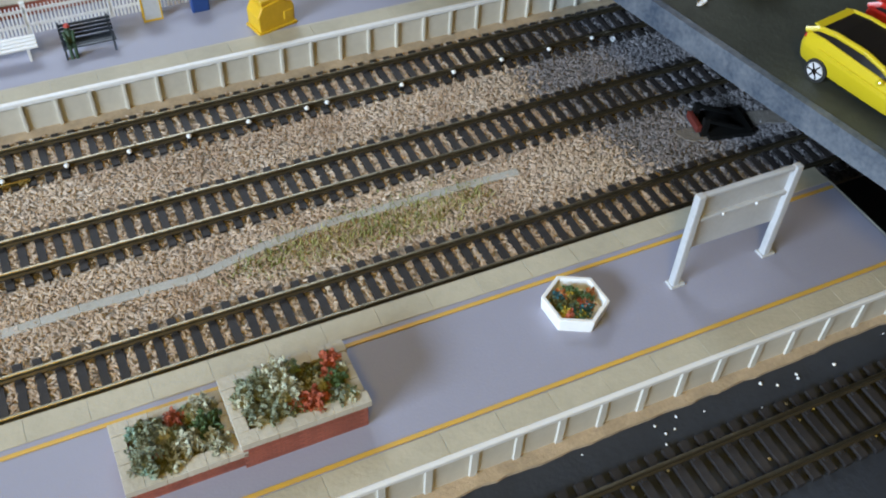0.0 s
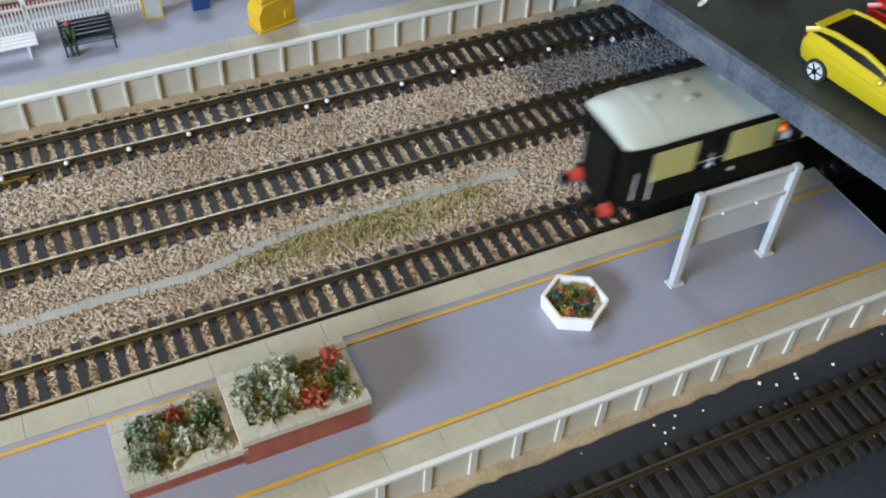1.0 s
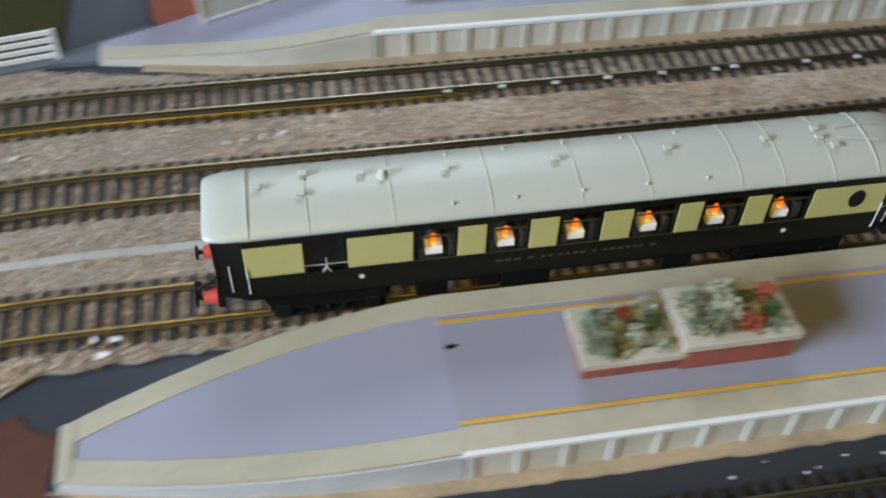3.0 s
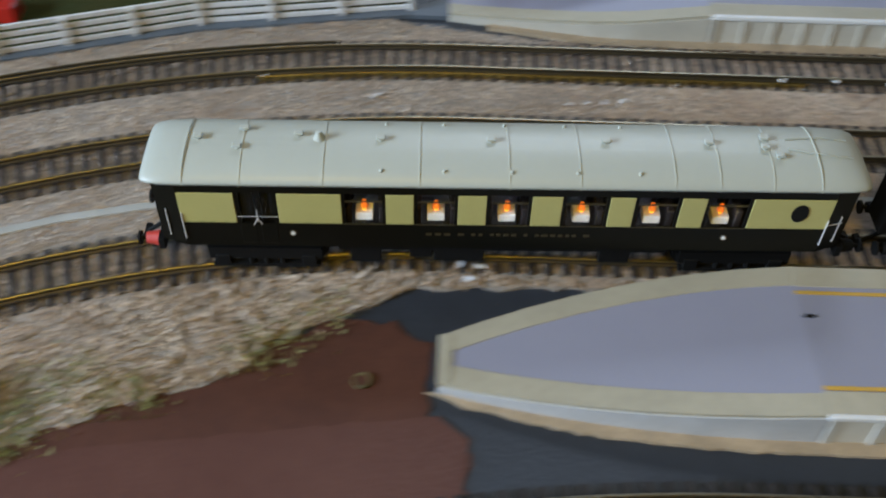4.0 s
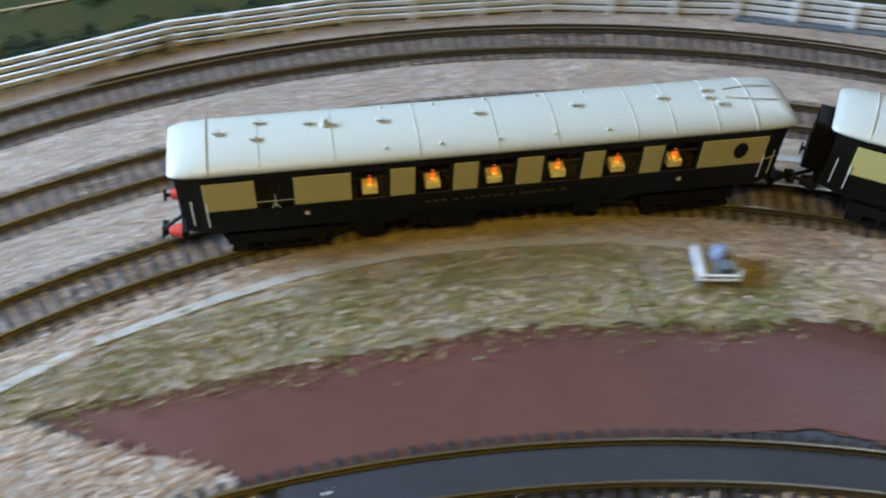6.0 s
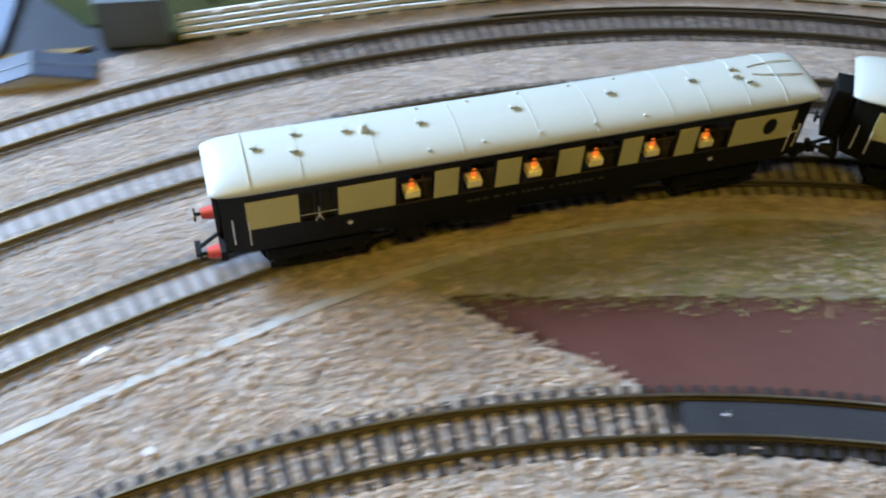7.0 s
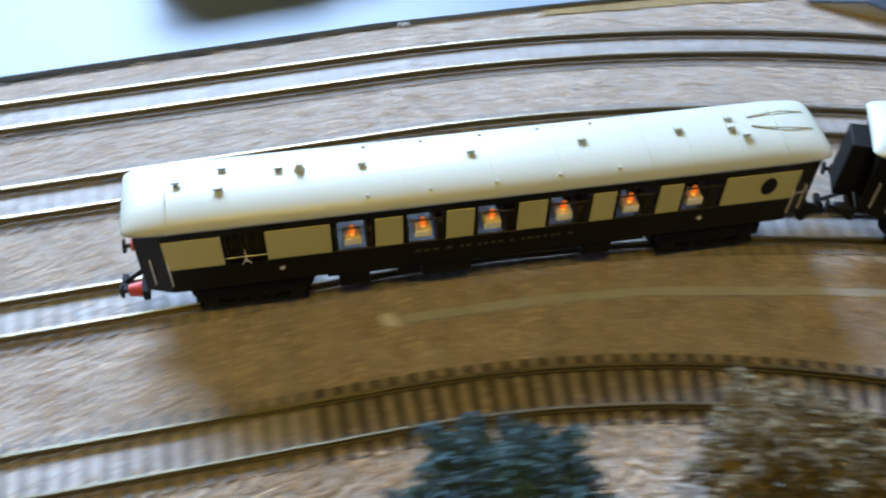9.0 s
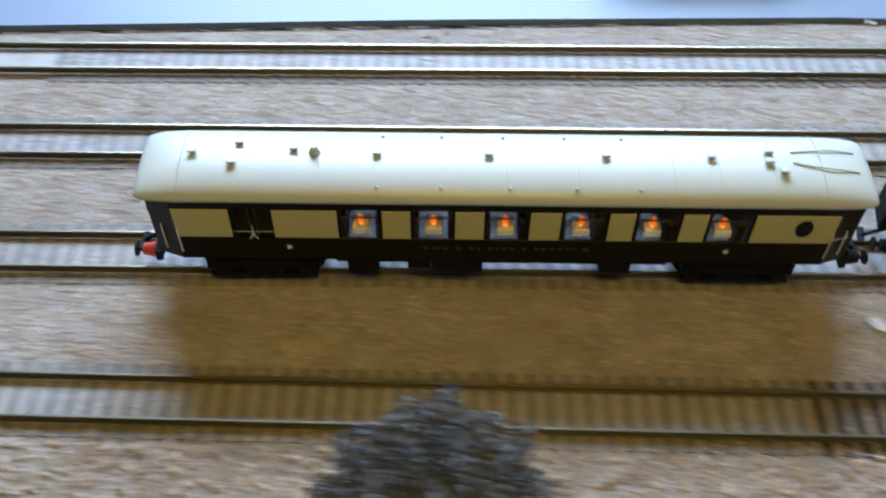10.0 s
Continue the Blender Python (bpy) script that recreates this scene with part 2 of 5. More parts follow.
structure("ballast_bed", slab(B(), wobble(BALLAST, 0.0022, 0.005, 1), -0.0011, 0.0), M_BED, "tan glued ballast bed under the tracks")
GREY_BED = [(0.426, -0.0192), (0.420, 0.018), (0.408, 0.056), (0.399, 0.070), (0.397, 0.1365), (0.9, 0.1365), (0.9, -0.0192)]
M_GREYBED = mat("grey_ballast_bed", (0.17, 0.165, 0.175), 0.9, vary=0.33, scale=70, bump=1.0, bump_scale=750, second=(0.08, 0.075, 0.08))
structure("grey_ballast_bed", slab(B(), wobble(GREY_BED, 0.0020, 0.004, 7), -0.0005, 0.00025), M_GREYBED, "grey glued ballast bed running under the deck")
RED = [(0.010, -0.113), (0.012, -0.096), (-0.004, -0.083), (-0.002, -0.050), (-0.017, -0.041), (-0.040, -0.041), (-0.071, -0.056), (-0.126, -0.082),
       (-0.168, -0.106), (-0.237, -0.134), (-0.300, -0.190), (-0.389, -0.2775), (-0.340, -0.273), (-0.313, -0.267), (-0.287, -0.262), (-0.258, -0.238),
       (-0.200, -0.196), (-0.161, -0.172), (-0.117, -0.145), (-0.060, -0.128)]
structure("red_ground", slab(B(), wobble(RED, 0.0018, 0.005, 2), -0.00115, -0.0006), M_RED, "red-brown painted strip of ground")

RED_COAT = [(-0.365, -0.268), (-0.300, -0.203), (-0.230, -0.145), (-0.159, -0.112), (-0.129, -0.100), (-0.061, -0.090), (0.001, -0.0815), (0.0115, -0.091), (0.009, -0.1125), (-0.022, -0.119), (-0.060, -0.127), (-0.117, -0.144), (-0.161, -0.171), (-0.200, -0.195), (-0.258, -0.2365), (-0.287, -0.2605), (-0.313, -0.2655)]
M_RED_COAT = mat("second_coat_red_brown_paint", (0.112, 0.049, 0.037), 0.48, specular=0.35, vary=0.35, scale=18, bump=0.25, bump_scale=500, second=(0.085, 0.034, 0.026))
structure("red_ground_coat", slab(B(), wobble(RED_COAT, 0.0008, 0.006, 3), -0.0010, -0.0003), M_RED_COAT, "second coat of red-brown paint on the ground strip")

# ---- tracks ----
GAUGE = 0.0165


def build_track(name, track, s0, s1, label):
    t = tagged(new(name), label, "railway track", kind="structure")
    for side in (-1, 1):
        c = side * (GAUGE / 2 + 0.0005)
        w = B()
        swept(w, track, s0, s1, [(c - 0.0011, 0.0012), (c + 0.0011, 0.0012), (c + 0.0011, 0.0017), (c + 0.0004, 0.0022), (c + 0.0004, 0.0031), (c - 0.0004, 0.0031), (c - 0.0004, 0.0022), (c - 0.0011, 0.0017)])
        web = part("rail", w, M_RAILSIDE, t)
        h = B()
        swept(h, track, s0, s1, [(c - 0.0006, 0.0031), (c + 0.0006, 0.0031), (c + 0.0006, 0.0039), (c + 0.00035, 0.0041), (c - 0.00035, 0.0041), (c - 0.0006, 0.0039)])
        part("rail_head", h, M_RAIL, web, "polished nickel silver rail head")
    return t


TRACKS = {
    "near": build_track("track_1", "near", -1.3, 1.75, "black-sleepered model track beside the island platform"),
    "middle": build_track("track_2", "middle", -1.3, 1.85, "middle black-sleepered model track in tan ballast"),
    "far": build_track("track_3", "far", -1.3, 1.9, "model track along the far platform"),
    "front": build_track("track_4", "front", -1.3, 1.5, "model track on the dark painted board in front"),
}

# ---- the train ----
M_UMBER = mat("dark_umber_coach_paint", (0.006, 0.006, 0.004), 0.32, specular=0.14, vary=0.15, scale=60, second=(0.005, 0.004, 0.0035))
M_CREAM = mat("cream_coach_panel", (0.48, 0.44, 0.16), 0.42, vary=0.06, scale=60)
M_ROOF = mat("off_white_coach_roof", (0.475, 0.495, 0.44), 0.38, vary=0.10, scale=30, second=(0.40, 0.41, 0.355), bump=0.05, bump_scale=500)
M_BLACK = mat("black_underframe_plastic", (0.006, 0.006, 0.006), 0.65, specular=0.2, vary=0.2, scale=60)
M_BUFRED = mat("red_buffer_paint", (0.55, 0.06, 0.045), 0.4, vary=0.12, scale=100)
M_STEEL = mat("white_metal_wire", (0.70, 0.70, 0.70), 0.35, metal=0.2, vary=0.1, scale=200)
M_GOLD = mat("gold_lettering", (0.048, 0.036, 0.013), 0.45, vary=0.2, scale=300)
M_CLOTH = mat("white_table_cloth", (0.75, 0.72, 0.68), 0.7, vary=0.06, scale=200)
M_INSIDE = mat("dark_wood_interior", (0.018, 0.012, 0.010), 0.6, vary=0.2, scale=60)
M_LAMP = glow("lit_orange_table_lamp", (1.0, 0.20, 0.008), 0.85)
M_LAMPCORE = glow("lit_yellow_bulb", (1.0, 0.42, 0.03), 1.5)
M_GLASS = glass("coach_window_glass")

SIDE, EAVE, SILL, CROWN = 0.0172, 0.0514, 0.0215, 0.0576


def px(p):
    """Place along the coach from its front to its back."""
    return 0.1183 - (p - 311) * 0.2368 / 1172


PANELS = [(311, 411), (487, 601), (680, 730), (809, 860), (941, 995), (1080, 1125), (1208, 1253), (1336, 1483)]
LAMPS = [640, 770, 899, 1035, 1164, 1290]
VENTS = [(345, -0.001), (425, -0.006), (417, 0.004), (523, -0.003), (670, -0.001), (867, -0.001), (1073, -0.001), (1258, -0.001), (1360, -0.004), (1358, 0.001), (1380, 0.0055)]
KNOBS = [(672, 0.0132), (783, 0.0132), (902, 0.0132), (1018, 0.0132), (1128, 0.0132), (678, -0.011), (783, -0.011), (893, -0.011), (1003, -0.011), (1105, -0.011)]
RIBS = [325, 425, 570, 740, 898, 1023, 1190, 1270, 1365, 1450]


def roof_z(y):
    u = min(1.0, abs(y) / (SIDE + 0.0002))
    return EAVE + (CROWN - EAVE) * (1 - u ** 2.3) ** (1 / 1.8)


def roof_mesh(bm):
    """The arched roof, rounded off at both ends."""
    rows = []
    n = 18
    for i in range(n + 1):
        y = -(SIDE + 0.0002) * math.cos(math.pi * i / n)
        rows.append((y, roof_z(y)))
    xs = [(-0.1310, 0.80, 0.22), (-0.1302, 0.88, 0.42), (-0.1280, 0.94, 0.62), (-0.124, 0.98, 0.80), (-0.117, 1, 0.93), (-0.109, 1, 0.985), (-0.100, 1, 1)]
    xs = xs + [(-a, b, c) for a, b, c in xs[::-1]]
    rings = []
    for x, wy, wz in xs:
        rings.append([bm.verts.new((x, y * wy, EAVE + (z - EAVE) * wz)) for y, z in rows])
    for a, b in zip(rings, rings[1:]):
        for i in range(n):
            bm.faces.new((a[i], b[i], b[i + 1], a[i + 1]))
        bm.faces.new((a[0], a[-1], b[-1], b[0]))
    bm.faces.new(rings[0])
    bm.faces.new(rings[-1][::-1])
    bmesh.ops.recalc_face_normals(bm, faces=bm.faces[:])
    for f in bm.faces:
        f.smooth = len(f.verts) == 4 and abs(f.normal.z) < 0.999
    return bm


def build_bogie(c, x):
    bogie = part("bogie", box(B(), x - 0.004, x + 0.004, -0.0125, 0.0125, 0.0065, 0.0195), M_BLACK, c)
    for sd in (-1, 1):
        y = sd * 0.0125
        part("side_frame", box(B(), x - 0.0215, x + 0.0215, y - 0.001, y + 0.001, 0.0090, 0.0150), M_BLACK, bogie)
        part("tie_bar", box(B(), x - 0.0205, x + 0.0205, y - 0.0012, y + 0.0012, 0.0048, 0.0062), M_BLACK, bogie)
        for ax in (-0.0165, 0.0165):
            part("axle_box", box(B(), x + ax - 0.0028, x + ax + 0.0028, y - 0.0016, y + 0.0016, 0.0058, 0.0112, bevel=0.0004), M_BLACK, bogie)
        for ax in (-0.006, 0, 0.006):
            part("spring", rod(B(), (x + ax, y, 0.0058), (x + ax, y, 0.0095), 0.0013, seg=8), M_BLACK, bogie)
    for xa in (x - 0.0205, x + 0.0205):
        part("headstock", box(B(), xa - 0.001, xa + 0.001, -0.0125, 0.0125, 0.0085, 0.0115), M_BLACK, bogie)
    for ax in (-0.0165, 0.0165):
        w = B()
        rod(w, (x + ax, -0.0105, 0.0107), (x + ax, 0.0105, 0.0107), 0.0009, seg=8)
        for sd in (-1, 1):
            rod(w, (x + ax, sd * 0.0074, 0.0107), (x + ax, sd * 0.0098, 0.0107), 0.0066, seg=24)
            rod(w, (x + ax, sd * 0.0067, 0.0107), (x + ax, sd * 0.0074, 0.0107), 0.0075, seg=24)
        part("wheelset", w, M_BLACK, bogie)


def build_coach(label, front, reach):
    # reach: how far the corridor connection stands out at the front and at the back
    c = tagged(new("railway_coach"), label, "model coach", "coaches of the train")
    # body: sides with real window openings, floor and ends
    edges = []
    for a, b in zip(PANELS, PANELS[1:]):
        edges.append((px(b[0]), px(a[1])))
    openings = [(e0 + 0.0012, e1 - 0.0012) for e0, e1 in edges]
    body = B()
    for sd in (-1, 1):
        y0, y1 = (SIDE - 0.001, SIDE) if sd > 0 else (-SIDE, -SIDE + 0.001)
        box(body, -0.1185, 0.1185, y0, y1, SILL, 0.0325)
        box(body, -0.1185, 0.1185, y0, y1, 0.0480, EAVE)
        stops = [-0.1185] + sorted(v for o in openings for v in o) + [0.1185]
        for a, b in zip(stops[0::2], stops[1::2]):
            box(body, a, b, y0, y1, 0.0325, 0.0480)
    box(body, -0.1185, 0.1185, -SIDE, SIDE, SILL - 0.0012, SILL)
    # vestibules, set in towards the ends
    for e in (-1, 1):
        v = [(e * 0.1185, SIDE), (e * 0.1275, SIDE - 0.0032), (e * 0.1275, -SIDE + 0.0032), (e * 0.1185, -SIDE)]
        if e < 0:
            v = v[::-1]
        slab(body, v, SILL - 0.001, EAVE)
        box(body, min(e * 0.1275, e * 0.1292), max(e * 0.1275, e * 0.1292), -0.0075, 0.0075, SILL + 0.002, EAVE - 0.002, bevel=0.0005)
    part("body", body, M_UMBER, c)
    for sd in (-1, 1):
        for a, b in PANELS:
            p = box(B(), px(b), px(a), min(sd * (SIDE - 0.0005), sd * (SIDE + 0.0003)), max(sd * (SIDE - 0.0005), sd * (SIDE + 0.0003)), 0.0329, 0.0477, bevel=0.0002)
            pan = part("panel", p, M_CREAM, c)
            if a == 1336:
                o = B()
                m = Matrix.Translation((-0.1068, sd * (SIDE + 0.0003), 0.0411)) @ pose(0, 0, 0, 90) @ Matrix.Diagonal((0.0031, 0.0043, 1, 1))
                bmesh.ops.create_cone(o, cap_ends=True, segments=28, radius1=1, radius2=1, depth=0.0006, matrix=m)
                part("oval_window", o, M_BLACK, pan, "dark oval lavatory window")
        for o0, o1 in openings:
            g = part("window", box(B(), o0, o1, min(sd * 0.0160, sd * 0.0164), max(sd * 0.0160, sd * 0.0164), 0.0325, 0.0480), M_GLASS, c)
            g.visible_shadow = False
            if o0 > px(486):
                continue
            fr = B()
            box(fr, o0, o1, min(sd * 0.0166, sd * 0.0173), max(sd * 0.0166, sd * 0.0173), 0.0439, 0.0442)
            part("ventilator_bar", fr, M_GOLD, g)
            fr = B()
            box(fr, o0 - 0.001, o1 + 0.001, min(sd * 0.0171, sd * 0.0175), max(sd * 0.0171, sd * 0.0175), 0.0326, 0.0329)
            part("waist_bar", fr, M_GOLD, g)
        # crests and lettering bars
        for cx in (0.0782, -0.0818):
            d = B()
            rod(d, (cx, sd * SIDE, 0.0277), (cx, sd * (SIDE + 0.0003), 0.0277), 0.0015, seg=18)
            crest = part("crest", d, M_GOLD, c, "small round coach crest")
            d = B()
            rod(d, (cx, sd * (SIDE + 0.0003), 0.0277), (cx, sd * (SIDE + 0.0005), 0.0277), 0.0009, seg=14)
            part("shield", d, M_CLOTH, crest)
        rnd = random.Random(5)
        q = 752
        while q < 1055:
            wd = rnd.choice((7, 9, 11))
            part("letter_bar", box(B(), px(q + wd), px(q), min(sd * SIDE, sd * (SIDE + 0.0002)), max(sd * SIDE, sd * (SIDE + 0.0002)), 0.0271, 0.0283), M_GOLD, c)
            q += wd + rnd.choice((5, 6, 14))
        # grab rails and door furniture
        for xa in (0.1178, 0.1238, -0.1238, -0.1183):
            yy = sd * (SIDE + 0.0006) if abs(xa) < 0.119 else sd * (SIDE - 0.0013)
            h = B()
            rod(h, (xa, yy, 0.0248), (xa, yy, 0.0375), 0.00028, seg=8)
            for zz in (0.0248, 0.0375):
                rod(h, (xa, yy, zz), (xa, yy - sd * 0.001, zz), 0.00028, seg=8)
            part("grab_rail", h, M_STEEL, c, "white metal grab rail")
        h = B()
        rod(h, (-0.1178, sd * (SIDE + 0.0003), 0.0345), (-0.1250, sd * (SIDE - 0.0016), 0.0345), 0.0002, seg=8)
        part("door_bar", h, M_STEEL, c)
        h = B()
        xm = px(449)
        rod(h, (xm, sd * (SIDE + 0.0004), 0.0335), (xm, sd * (SIDE + 0.0004), 0.0395), 0.00018, seg=6)
        rod(h, (xm - 0.0015, sd * (SIDE + 0.0006), 0.0325), (xm + 0.0002, sd * (SIDE + 0.0006), 0.0358), 0.00022, seg=6)
        rod(h, (xm + 0.0015, sd * (SIDE + 0.0006), 0.0325), (xm - 0.0002, sd * (SIDE + 0.0006), 0.0358), 0.00022, seg=6)
        rod(h, (px(412), sd * (SIDE + 0.0003), 0.0362), (px(486), sd * (SIDE + 0.0003), 0.0362), 0.00012, seg=6)
        part("door_handle", h, M_STEEL, c, "double door handles of white metal")
        dr = B()
        for q0, q1 in ((415, 445), (453, 483)):
            box(dr, px(q1), px(q0), min(sd * (SIDE - 0.0008), sd * (SIDE + 0.0001)), max(sd * (SIDE - 0.0008), sd * (SIDE + 0.0001)), SILL + 0.0004, 0.0325, bevel=0.0002)
            box(dr, px(q1), px(q1) + 0.0008, min(sd * (SIDE - 0.0008), sd * SIDE), max(sd * (SIDE - 0.0008), sd * SIDE), 0.0325, 0.048)
            box(dr, px(q0) - 0.0008, px(q0), min(sd * (SIDE - 0.0008), sd * SIDE), max(sd * (SIDE - 0.0008), sd * SIDE), 0.0325, 0.048)
        part("double_door", dr, M_UMBER, c)
    # black block added inside the door openings so their glass looks unlit
    part("door_dark_block", box(B(), px(490), px(408), -0.0154, 0.0154, 0.0245, 0.0485), M_BLACK, c)
    # inside: tables with lit lamps
    part("interior_floor", box(B(), -0.117, 0.117, -0.0158, 0.0158, SILL, 0.0245), M_INSIDE, c)
    for q in LAMPS:
        for sd in (-1, 1):
            tb = part("table", box(B(), px(q) - 0.0032, px(q) + 0.0032, min(sd * 0.0085, sd * 0.0150), max(sd * 0.0085, sd * 0.0150), 0.0325, 0.0362, bevel=0.0004), M_CLOTH, c, "white table cloth")
            lamp = B()
            rod(lamp, (px(q), sd * 0.0125, 0.0362), (px(q), sd * 0.0125, 0.0378), 0.0008, 0.0006, seg=10)
            part("lamp_base", lamp, M_LAMPCORE, tb)
            lamp = B()
            rod(lamp, (px(q), sd * 0.0125, 0.0376), (px(q), sd * 0.0125, 0.0403), 0.0013, 0.0008, seg=12)
            part("lamp_shade", lamp, M_LAMP, tb, "lit orange lamp shade")
            st = B()
            for off in (-0.0068, 0.0068):
                box(st, px(q) + off - 0.0015, px(q) + off + 0.0015, min(sd * 0.004, sd * 0.0145), max(sd * 0.004, sd * 0.0145), 0.0245, 0.0385, bevel=0.0007)
            part("seat", st, M_INSIDE, c)
    # roof
    roof = part("roof", roof_mesh(B()), M_ROOF, c, "off-white arched coach roof")
    for q in RIBS:
        rb = B()
        n = 16
        ring = []
        for i in range(n + 1):
            y = -(SIDE + 0.0002) * math.cos(math.pi * i / n)
            z = roof_z(y)
            ring.append([rb.verts.new((px(q) + dx, y, z + dz)) for dx, dz in ((-0.0002, -0.0004), (-0.0002, 0.00022), (0.0002, 0.00022), (0.0002, -0.0004))])
        for a, b in zip(ring, ring[1:]):
            for i in range(4):
                rb.faces.new((a[i], a[(i + 1) % 4], b[(i + 1) % 4], b[i]))
        bmesh.ops.recalc_face_normals(rb, faces=rb.faces[:])
        part("roof_rib", rb, M_ROOF, roof)
    for q, y in VENTS:
        v = B()
        z = roof_z(y)
        rod(v, (px(q), y, z - 0.0005), (px(q), y, z + 0.0012), 0.0008, seg=10)
        box(v, px(q) - 0.0016, px(q) + 0.0016, y - 0.0012, y + 0.0012, z + 0.0008, z + 0.0018, bevel=0.0003)
        part("roof_ventilator", v, M_ROOF, roof)
    v = B()
    rod(v, (px(560), -0.0015, roof_z(0) - 0.0005), (px(560), -0.0015, roof_z(0) + 0.0034), 0.0024, 0.0009, seg=14)
    part("roof_cowl", v, M_ROOF, roof)
    for q, y in KNOBS:
        part("roof_knob", ball(B(), (px(q), y, roof_z(y) + 0.0002), 0.0007), M_ROOF, roof)
    for y0, y1 in ((-0.004, -0.0055), (0.001, 0.004)):
        w = B()
        pts = [(px(1400), y0), (px(1425), (y0 + y1) / 2), (px(1470), y1), (px(1515), y1)]
        for (xa, ya), (xb, yb) in zip(pts, pts[1:]):
            rod(w, (xa, ya, roof_z(ya) + 0.0003), (xb, yb, roof_z(yb) + (0.0003 if xb > px(1500) else -0.0012)), 0.0003, seg=6)
        part("roof_pipe", w, M_ROOF, roof)
    # underframe, boxes, ends
    u = B()
    box(u, -0.117, 0.117, -0.0158, 0.0158, 0.0190, 0.0202)
    for q0, q1, z in ((610, 668, 0.0095), (722, 765, 0.0125), (768, 862, 0.0105), (1082, 1140, 0.0105)):
        for sd in (-1, 1):
            box(u, px(q1), px(q0), min(sd * 0.006, sd * 0.0150), max(sd * 0.006, sd * 0.0150), z, 0.0192, bevel=0.0004)
    for sd in (-1, 1):
        box(u, -0.062, 0.062, sd * 0.0145 - 0.0006, sd * 0.0145 + 0.0006, 0.0165, 0.0192)
    part("underframe", u, M_BLACK, c)
    for x in (-0.0905, 0.0905):
        build_bogie(c, x)
    for e in (-1, 1):
        bb = B()
        box(bb, min(e * 0.1275, e * 0.1300), max(e * 0.1275, e * 0.1300), -0.0150, 0.0150, 0.0155, 0.0205, bevel=0.0003)
        beam = part("buffer_beam", bb, M_BLACK, c)
        for sd in (-1, 1):
            bf = B()
            rod(bf, (e * 0.130, sd * 0.0112, 0.0178), (e * 0.1350, sd * 0.0112, 0.0178), 0.0031, 0.0022, seg=16)
            bu = part("buffer", bf, front if e > 0 else M_BLACK, beam)
            bf = B()
            rod(bf, (e * 0.1345, sd * 0.0112, 0.0178), (e * 0.1375, sd * 0.0112, 0.0178), 0.0008, seg=8)
            rod(bf, (e * 0.1372, sd * 0.0112, 0.0178), (e * 0.1380, sd * 0.0112, 0.0178), 0.0028, seg=18)
            part("buffer_head", bf, M_BLACK, beam)
        gw = B()
        out = 0.1292 + reach[0 if e > 0 else 1]
        box(gw, min(e * 0.1290, e * out), max(e * 0.1290, e * out), -0.0068, 0.0068, 0.0208, 0.0475, bevel=0.0006)
        part("gangway", gw, M_BLACK, c, "black corridor connection")
        hk = B()
        rod(hk, (e * 0.130, 0, 0.0160), (e * 0.1385, 0, 0.0095), 0.0009, seg=8)
        box(hk, e * 0.1385 - 0.0012, e * 0.1385 + 0.0012, -0.004, 0.004, 0.0085, 0.0100)
        part("coupling", hk, M_BLACK, c)
    return c


COACH = build_coach("umber and cream model dining coach, off-white roof, lit table lamps", M_BUFRED, (0.0008, 0.0026))
COACH_2 = build_coach("second umber and cream model coach coupled behind the first", M_BLACK, (0.0075, 0.0053))

# how far along the near track the first coach's middle is
RUN = [(0.0, -0.6660), (0.5, -0.5860), (1.0, -0.5058), (1.5, -0.4285), (2.0, -0.3502), (2.5, -0.2687), (2.7, -0.2357), (3.25, -0.1450), (3.8, -0.0541),
       (4.0, -0.0226), (4.5, 0.0569), (5.0, 0.1371), (5.2, 0.1699), (5.75, 0.2600), (6.3, 0.3515), (6.5, 0.3851), (7.0, 0.4699), (7.5, 0.5574), (8.0, 0.6472),
       (8.5, 0.7406), (9.0, 0.8322), (9.5, 0.9263), (10.0, 1.0188)]


def coach_pose(s):
    a, b = along("near", s + 0.093), along("near", s - 0.093)
    return pose((a[0] + b[0]) / 2, (a[1] + b[1]) / 2, 0, 0, 0, math.degrees(math.atan2(a[1] - b[1], a[0] - b[0])))


def motions():
    fine = []
    for (t0, s0), (t1, s1) in zip(RUN, RUN[1:]):
        n = max(1, round((t1 - t0) / 0.25))
        fine += [(t0 + (t1 - t0) * i / n, s0 + (s1 - s0) * i / n) for i in range(n)]
    fine.append(RUN[-1])
    walk(COACH, [(t, coach_pose(s)) for t, s in fine])
    walk(COACH_2, [(t, coach_pose(s - 0.2818)) for t, s in fine])

# ---- platforms ----
M_BRICK = mat("red_brick_paper", (0.30, 0.085, 0.055), 0.75, vary=0.25, scale=90, bump=0.3, bump_scale=900, piece=0.25)
M_MORTAR = mat("brown_mortar", (0.24, 0.085, 0.06), 0.85, vary=0.2, scale=90)
M_STONE = mat("pale_coping_stone", (0.50, 0.46, 0.38), 0.7, vary=0.2, scale=60, bump=0.3, bump_scale=700, piece=0.05)
M_SOIL = mat("olive_scatter_soil", (0.17, 0.135, 0.05), 0.9, vary=0.3, scale=90, bump=1.0, bump_scale=900, second=(0.05, 0.05, 0.02))
M_SAND = mat("sandy_glue_strip", (0.47, 0.36, 0.24), 0.85, vary=0.33, scale=70, bump=0.35, bump_scale=1100, second=(0.27, 0.21, 0.14))
M_GREYPAINT = mat("blue_grey_deck_edge_paint", (0.034, 0.050, 0.078), 0.5, vary=0.45, scale=75, bump=0.6, bump_scale=220, second=(0.15, 0.165, 0.19))
